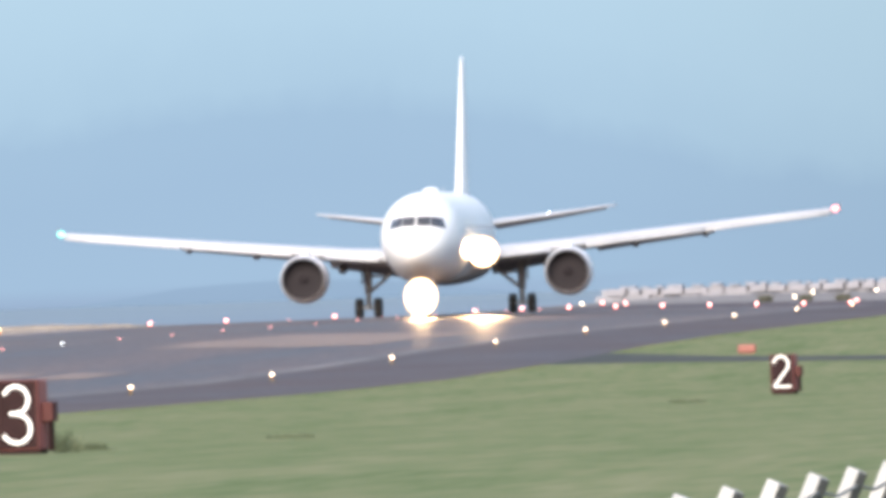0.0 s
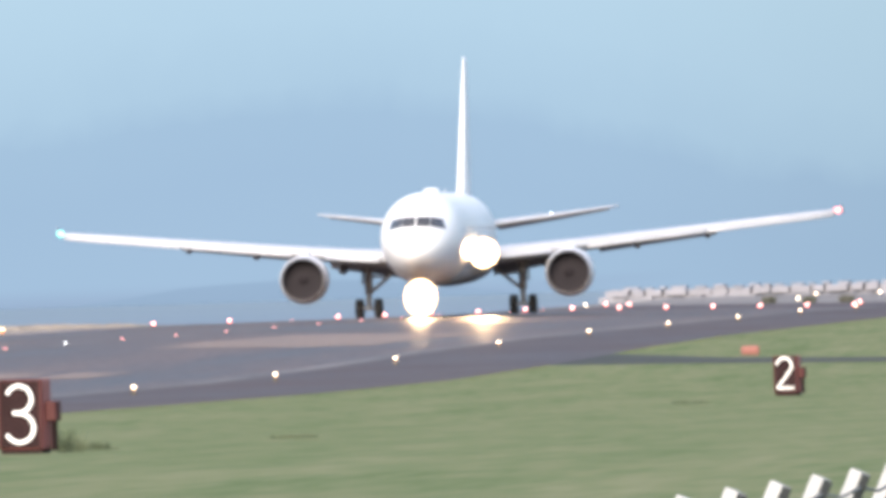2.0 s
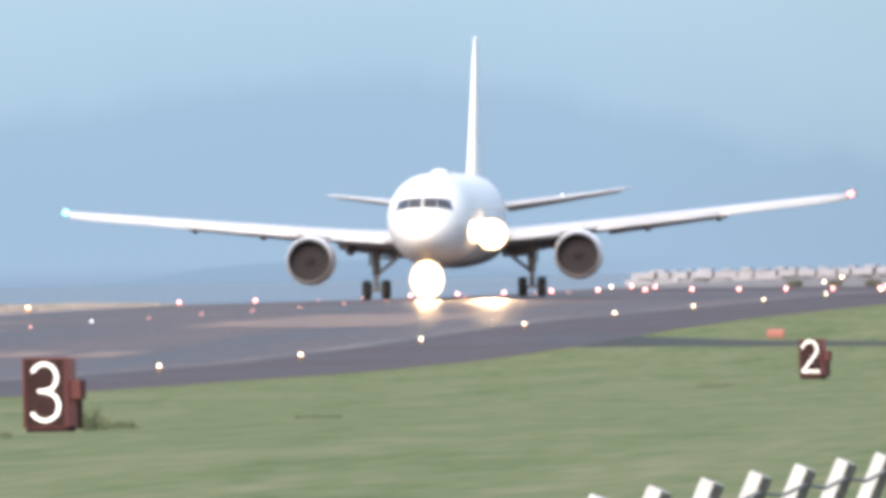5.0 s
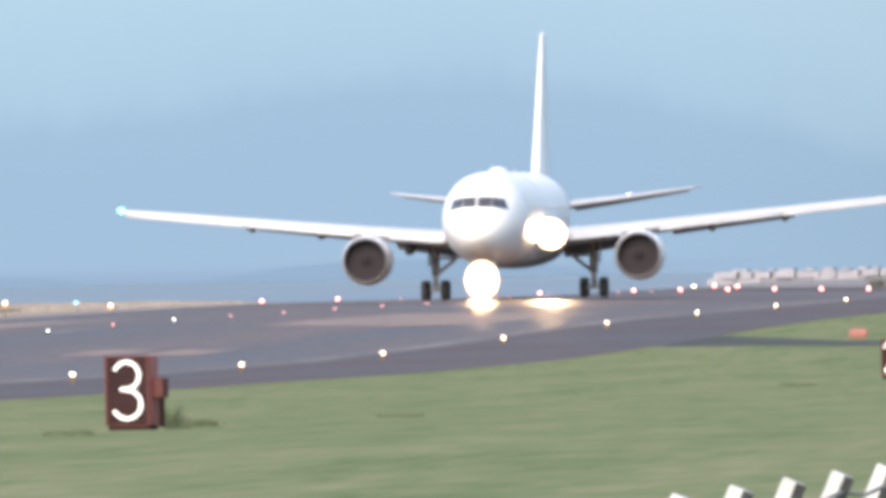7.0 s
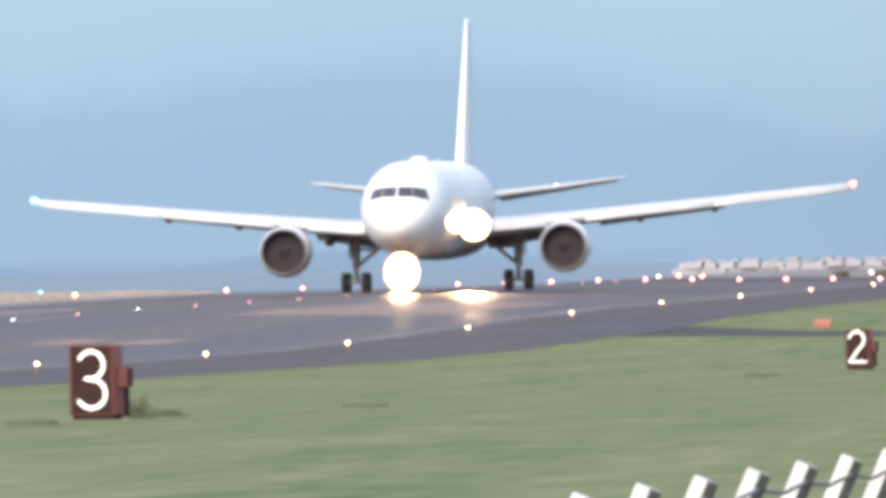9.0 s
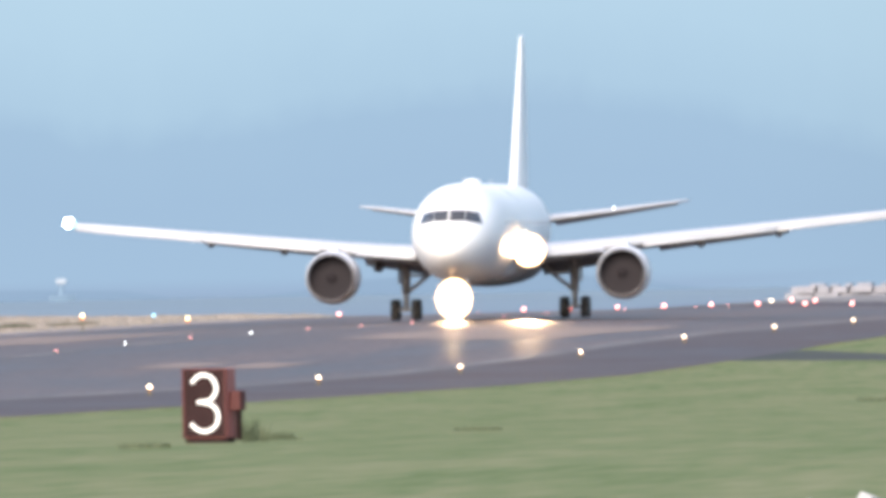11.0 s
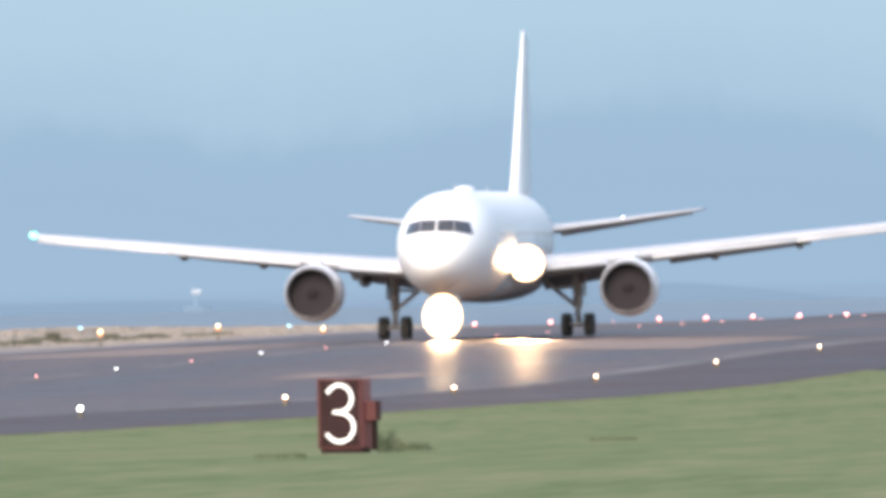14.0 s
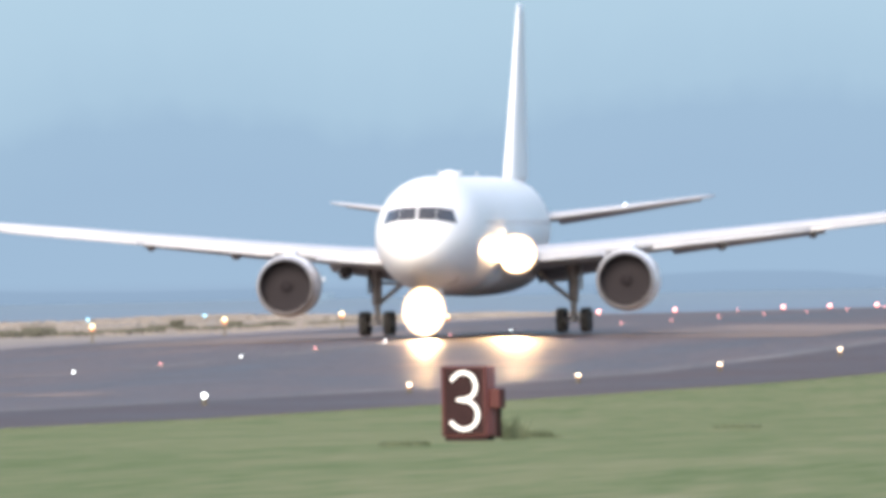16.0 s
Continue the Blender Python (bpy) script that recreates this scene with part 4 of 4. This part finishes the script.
for k in range(-4, 11):
    s = 566.7 + 60.2 * k
    kind = "cool" if k <= 0 else "white"
    lamp(kind, s, 24.4, "lit %s runway edge light on a short stem" % ("cool white" if k <= 0 else "warm white"), "runway edge lights")
for k in range(-6, 3):
    lamp("low_yellow" if k == 2 else "yellow", 1016 + 60.2 * k, -24.4, "lit yellowish runway edge light on a short stem", "runway edge lights")
for k in range(22):
    s = 627 + 29.93 * k
    red = s > 940 or k % 2 == 1
    lamp("pale_red" if red else "small", s, -0.7, "small lit %s runway centre line light" % ("red" if red else "white"), "runway centre line lights")
lamp("pale_red", 1258, -17.3, "faint lit red runway end light", "runway end lights")
for q in (-26.4, -21.4, *[7.2 + 3.07 * k for k in range(-7, 6)]):
    lamp("red", 1258, q, "lit red runway end light", "runway end lights")
for s, q in ((1359, -4.9), (1343, -2.4), (1319, 0.8), (1393, 8.2), (1476, 4.9), (1308, 17.2), (1491, 9.0)):
    lamp("red" if s < 1350 else "far_white", s, q, "lit approach light beyond the runway end", "approach lights")
for x, y in ((-26.5, 1249), (-47.7, 1250), (-40.1, 1250)):
    lamp("blue", *runway_sq(x, y), "lit blue taxiway light in dry grass", "taxiway lights")

# ---------------------------------------------------------------- small things
# orange marker by the taxiway
bm = bmesh.new()
box(bm, 0, 0, 0.2, 0.78, 0.5, 0.38, 0.09)
box(bm, 0, 0, 0.02, 0.6, 0.4, 0.08, 0.01)
marker = to_object("marker_box", bm, M_ORANGE)
mx = runway_sq(16.0, 823.0)
marker.matrix_basis = Matrix.Translation(at(*mx, -0.01))
tagged(marker, "faded orange marker box beside the taxiway", "marker box")

# pale sea wall beyond the far end: panels in two courses under spaced coping stones
bm = bmesh.new()
box(bm, 0, 0, 0, 1, 0.5, 1, 0.03)
PANEL = to_object("wall_panel", bm, M_CONCRETE)
bm = bmesh.new()
box(bm, 0, 0, 0, 1, 0.7, 1, 0.06)
COPING = to_object("coping_stone", bm, M_CONCRETE)
seawall = new("seawall")
tagged(seawall, "pale concrete panel wall with coping stones along the shore", "seawall", kind="structure")
PANEL.parent = COPING.parent = seawall
used = set()
rnd = random.Random(5)


def wall_piece(ob, x, z, wide, tall, forward=0.0):
    m = Matrix.Translation((x + wide / 2, 1500 - (x - 19) * 0.4 - forward, z + tall / 2)) @ pose(0, 0, 0, 0, rnd.uniform(-1, 1), rnd.uniform(-6, 6) - 20) @ Matrix.Diagonal((wide, 1, tall, 1))
    if ob in used:
        share(ob.name, ob.data, seawall, m)
    else:
        ob.matrix_basis = m
        used.add(ob)


bm = bmesh.new()
box(bm, 54, 1486 + 0.6, -0.5, 72, 0.4, 1.7, 0.02, None)
for v in bm.verts:
    v.co.y += (54 - v.co.x) * 0.4
part("wall_core", bm, M_CONCRETE, seawall)
for z, tall, long, gap in ((-1.1, 0.92, 2.3, 0.05), (-0.12, 0.5, 1.5, 0.1)):
    x = 18.6 + z
    while x < 88:
        wide = long * rnd.uniform(0.6, 1.2)
        wall_piece(PANEL, x, z + rnd.uniform(-0.03, 0.03), wide, tall * rnd.uniform(0.94, 1.06), rnd.uniform(0, 0.3))
        x += wide + gap * rnd.uniform(0.4, 2.2)
x = 19.5
while x < 88:
    wide = rnd.uniform(0.4, 1.3)
    wall_piece(COPING, x, 0.4, wide, rnd.uniform(0.12, 0.24))
    x += wide + rnd.uniform(0.1, 0.7)

# small fishing boat far out on the water: hull and mast frame in painted grey-blue haze, white wheelhouse high above
# the deck
boat = new("boat")
bx, by = 4690 * math.tan(radians(-1.487)), 4690.0
boat.matrix_basis = Matrix.Translation((bx, by, -7.65))
bm = bmesh.new()
rings = []
for x, w, z0 in ((-3.2, 1.0, 0.0), (-1.2, 1.3, -0.05), (1.4, 1.2, 0.0), (3.4, 0.1, 0.35)):
    rings.append([(x, -w, 1.5 + 0.12 * max(0, x)), (x, -w * 0.7, z0), (x, w * 0.7, z0), (x, w, 1.5 + 0.12 * max(0, x))])
loft(bm, rings, True, (True, True))
part("hull", bm, M_BOAT_HULL, boat, "hull tinted grey-blue with painted haze")
bm = bmesh.new()
box(bm, -0.3, 0, 2.85, 1.1, 1.2, 2.9, 0.1)
part("deckhouse", bm, M_BOAT_HULL, boat, "deckhouse tinted grey-blue with painted haze")
bm = bmesh.new()
box(bm, -0.2, 0, 4.95, 2.5, 1.7, 1.3, 0.3)
part("wheelhouse", bm, M_BOAT, boat, "white wheelhouse")
bm = bmesh.new()
tube(bm, [(-0.9, 0, 5.5), (-0.9, 0, 6.4)], 0.06, 6)
part("mast", bm, M_BOAT_HULL, boat)
tagged(boat, "small boat with a white wheelhouse far off on hazy water", "boat")

# security fence: concrete posts with leaning arms, barbed wire between them
FENCE_Y = [57.8 + 2.33 * k for k in range(-8, 8)]


def fence_foot(y):
    return Vector((-3.478 + 0.0787 * y, y, 1.3))


def fence_top(y):
    return 3.333 - (y - 48.0) * 0.0055


ARM = Vector((0.185, -0.02, 0.42))
for y in FENCE_Y:
    post = new("fence_post")
    foot = fence_foot(y)
    tip = Vector((foot.x, y, fence_top(y)))
    knee = tip - ARM
    foot = Vector((knee.x, knee.y, 1.2))
    post.matrix_basis = Matrix.Translation(foot)
    bm = bmesh.new()
    box(bm, 0, 0, (knee.z - foot.z) / 2, 0.1, 0.1, knee.z - foot.z, 0.012, None)
    part("shaft", bm, M_POST, post, "", False)
    bm = bmesh.new()
    L = ARM.length
    box(bm, 0, 0, L / 2, 0.055, 0.055, L, 0.006)
    turn = ARM.to_track_quat("Z", "Y").to_matrix().to_4x4()
    arm = part("arm", bm, M_POST, post, "leaning arm, white in front with shade painted on its right", False, Matrix.Translation(knee - foot) @ turn @ pose(0, 0, 0, 0, 0, 52))
    arm.data.materials.append(M_POST_SHADE)
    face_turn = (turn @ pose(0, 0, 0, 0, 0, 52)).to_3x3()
    # faces turned to the right take the painted shade
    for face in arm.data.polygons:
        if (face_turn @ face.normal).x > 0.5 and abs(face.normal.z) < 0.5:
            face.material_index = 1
    tagged(post, "white concrete fence post with a leaning top arm", "fence post", "posts of the security fence")
for j, u in enumerate((0.2, 0.5, 0.8)):
    bm = bmesh.new()
    pts = []
    for i, y in enumerate(FENCE_Y):
        tip = Vector((fence_foot(y).x, y, fence_top(y)))
        p = tip - ARM * (1 - u) + Vector((0.03, -0.03, 0.03))
        pts.append(p)
        if i < len(FENCE_Y) - 1:
            y2 = y + 1.165
            q = Vector((fence_foot(y2).x, y2, fence_top(y2))) - ARM * (1 - u) + Vector((0.03, -0.03, 0.02 - 0.012))
            pts.append(q)
    tube(bm, pts, 0.006, 6)
    tagged(to_object("barbed_wire", bm, M_WIRE), "grey barbed wire strung between fence arms", "barbed wire", "strands of the security fence")

# ---------------------------------------------------------------- vegetation


def blades(bm, centre, count, spread, hgt, lean, rng, width=0.02):
    for _ in range(count):
        a, r = rng.uniform(0, 6.283), spread * math.sqrt(rng.random())
        p = centre + Vector((r * math.cos(a), r * math.sin(a), 0))
        hh = hgt * rng.uniform(0.5, 1.15)
        d = Vector((rng.uniform(-lean, lean), rng.uniform(-lean, lean), 1)) * hh
        w = rng.uniform(0, 3.14)
        sd = Vector((math.cos(w), math.sin(w), 0)) * width
        bm.faces.new((bm.verts.new(p - sd), bm.verts.new(p + sd), bm.verts.new(p + d * 0.6 + sd * 0.6 + Vector((0, 0, 0))), bm.verts.new(p + d)))


rng = random.Random(11)
for x, y, n, spread, hgt in ((-5.46, 333, 46, 0.12, 0.46), (-5.25, 334, 34, 0.12, 0.36), (-5.05, 341, 460, 0.26, 0.15), (-5.12, 341, 300, 0.5, 0.06), (-6.8, 312, 420, 0.42, 0.1), (-1.7, 383, 380, 0.5, 0.1), (9.7, 597, 300, 0.6, 0.12)):
    s, q = runway_sq(x, y)
    bm = bmesh.new()
    c = at(s, q, -0.02)
    blades(bm, Vector((0, 0, 0)), n, spread, hgt, 0.5, rng)
    ob = to_object("weed_clump", bm, M_WEED)
    ob.matrix_basis = Matrix.Translation(c)
    tagged(ob, "dark green clump of weeds in the mown grass", "weeds", "weed clumps in the grass", "stuff")

verts, faces = [], []
for _ in range(26000):
    if rng.random() < 0.7:
        s, q = rng.uniform(360, 1120), 31.45 + abs(rng.gauss(0, 0.35))
        if 796 < s < 830:
            continue
    else:
        s, q = (797.5 if rng.random() < 0.6 else 815.5) + rng.gauss(0, 0.4), rng.uniform(33, 60)
        s = min(s, 798.5) if s < 806 else max(s, 815.5)
    p = at(s, q, -0.015)
    hh = rng.uniform(0.008, 0.024)
    w = rng.uniform(0, 3.14)
    sd = Vector((math.cos(w), math.sin(w), 0)) * rng.uniform(0.02, 0.07)
    d = Vector((rng.uniform(-0.04, 0.04), rng.uniform(-0.04, 0.04), hh))
    k = len(verts)
    verts += [p - sd, p + sd, p + d]
    faces.append((k, k + 1, k + 2))
me = bpy.data.meshes.new("grass_tufts")
me.from_pydata([tuple(v) for v in verts], [], faces)
me.materials.append(M_SHORT)
tagged(new("grass_tufts", me), "uneven grass blades along the pavement edge", "grass", kind="stuff")

# short uneven grass over the mown field beside the runway
verts, faces = [], []
for _ in range(45000):
    s, q = rng.uniform(225, 797), rng.uniform(31.7, 82)
    rise = 0.5 + 0.5 * noise.noise(Vector((q / 2.6, s / 11, 3.0)))
    p = at(s, q, -0.015)
    hh = (0.005 + 0.014 * rise * rng.random()) * (s / 797) ** 1.5
    w = rng.uniform(0, 3.14)
    sd = Vector((math.cos(w), math.sin(w), 0)) * rng.uniform(0.02, 0.06)
    k = len(verts)
    verts += [p - sd, p + sd, p + Vector((rng.uniform(-0.05, 0.05), rng.uniform(-0.05, 0.05), hh))]
    faces.append((k, k + 1, k + 2))
me = bpy.data.meshes.new("short_grass")
me.from_pydata([tuple(v) for v in verts], [], faces)
me.materials.append(M_SHORT)
tagged(new("short_grass", me), "short uneven green grass blades of the mown field", "grass", kind="stuff")

# dry bank and low bushes on the far side
BUSHES = [(1072 + 8.6 * k + rng.uniform(-3, 3), -39.0 + 0.2 * k + rng.uniform(-0.6, 0.6), rng.uniform(0.45, 0.95), rng.uniform(0.16, 0.36)) for k in range(15)]
BUSHES += [(1076, -43.2, 1.1, 0.5), (1080, -41.9, 0.9, 0.66), (1074, -41.2, 0.7, 0.42), (1079, -40.2, 1.0, 0.3), (1160, -43.1, 0.32, 0.6),
           (1166, -44.6, 0.9, 0.3), (1160, -39.6, 0.4, 0.42), (1110, -41.4, 1.2, 0.26), (1112, -39.4, 1.0, 0.34), (1126, -41, 0.8, 0.26)]
BUSHES += [(*runway_sq(x, 1340), 0.45, 0.5) for x in (27.5, 30.3, 32.9)]
for k, (s, q, spread, hgt) in enumerate(BUSHES):
    bm = bmesh.new()
    blades(bm, Vector((0, 0, 0)), 330, spread, hgt, 0.6, rng, 0.05)
    ob = to_object("low_bush", bm, M_BUSH)
    ob.matrix_basis = Matrix.Translation(at(s, q, -0.03)) @ pose(0, 0, 0, 0, 0, 40 * k)
    tagged(ob, "low dark bush on the dry grass bank", "bush", "bushes on the far bank", "stuff")

# pale dry tufts that break the outline of the bank
verts, faces = [], []
for _ in range(15000):
    s, q = (rng.uniform(1236, 1271), -27 - 48 * rng.random()) if rng.random() < 0.6 else (rng.uniform(1060, 1236), -29 - 40 * rng.random())
    p = at(s, q, -0.015)
    hh = rng.uniform(0.05, 0.16) * (1.0 + 0.9 * noise.noise(Vector((q / 1.7, s / 9, 0))))
    w = rng.uniform(0, 3.14)
    sd = Vector((math.cos(w), math.sin(w), 0)) * rng.uniform(0.04, 0.12)
    k = len(verts)
    verts += [p - sd, p + sd, p + Vector((rng.uniform(-0.1, 0.1), rng.uniform(-0.1, 0.1), hh))]
    faces.append((k, k + 1, k + 2))
me = bpy.data.meshes.new("dry_grass_tufts")
me.from_pydata([tuple(v) for v in verts], [], faces)
me.materials.append(M_DRY)
tagged(new("dry_grass_tufts", me), "pale dry grass tufts on the far bank", "dry grass", kind="stuff")

# ---------------------------------------------------------------- movement
# seconds, x, y of the main gear on the ground, heading to the eye's left (degrees)
ROLL = [
    (0.0, 4.48, 1161.19, 3.63),
    (0.5, 4.50, 1160.01, 3.70),
    (1.0, 4.42, 1158.84, 3.73),
    (1.5, 4.35, 1157.66, 3.73),
    (2.0, 4.29, 1156.43, 3.75),
    (2.5, 4.17, 1155.08, 3.78),
    (3.0, 4.01, 1153.64, 3.81),
    (5.5, 2.93, 1141.11, 3.95),
    (6.0, 2.64, 1136.22, 4.16),
    (6.5, 2.28, 1130.98, 4.36),
    (7.0, 1.85, 1125.28, 4.54),
    (7.5, 1.35, 1119.08, 4.67),
    (8.0, 0.75, 1112.43, 4.76),
    (10.5, -2.97, 1066.76, 4.32),
    (11.0, -3.86, 1055.08, 4.39),
    (11.5, -4.78, 1043.14, 4.49),
    (12.0, -5.81, 1030.69, 4.60),
    (12.5, -6.91, 1017.52, 4.65),
    (13.0, -8.09, 1003.52, 4.64),
    (13.5, -9.31, 988.56, 4.57),
    (14.0, -10.62, 972.64, 4.47),
    (14.5, -11.95, 955.95, 4.40),
    (15.0, -13.36, 938.67, 4.40),
    (15.5, -14.77, 921.02, 4.43),
    (16.0, -16.22, 903.21, 4.50),
]



def motions():
    walk(plane, [(t, pose(x, y, 0.03, 0, 0, -a)) for t, x, y, a in ROLL])
    flashes()
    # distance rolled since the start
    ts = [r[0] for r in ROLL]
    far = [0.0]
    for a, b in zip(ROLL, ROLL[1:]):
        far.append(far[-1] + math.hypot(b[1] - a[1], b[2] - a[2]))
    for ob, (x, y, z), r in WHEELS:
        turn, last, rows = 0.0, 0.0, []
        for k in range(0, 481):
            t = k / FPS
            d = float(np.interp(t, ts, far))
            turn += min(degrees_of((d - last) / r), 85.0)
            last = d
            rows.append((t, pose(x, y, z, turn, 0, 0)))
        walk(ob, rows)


def flashes():
    """The flashers rest edge-on and face forward for an instant at each flash."""
    for ob, side in STROBES:
        rows = [(0.0, -98)]
        for t in (11.0, 13.5, 16.0):
            rows += [(t - 0.1, -98), (t - 1 / 15, -96), (t - 1 / 30, -50), (t, 0)]
            if t < 16:
                rows += [(t + 1 / 30, -50), (t + 1 / 15, -96), (t + 0.1, -98)]
        walk(ob, [(t, pose(side * 23.75, 33.75 - MAIN, 5.7, 0, 0, a)) for t, a in rows])


def degrees_of(a):
    return a * 180 / math.pi


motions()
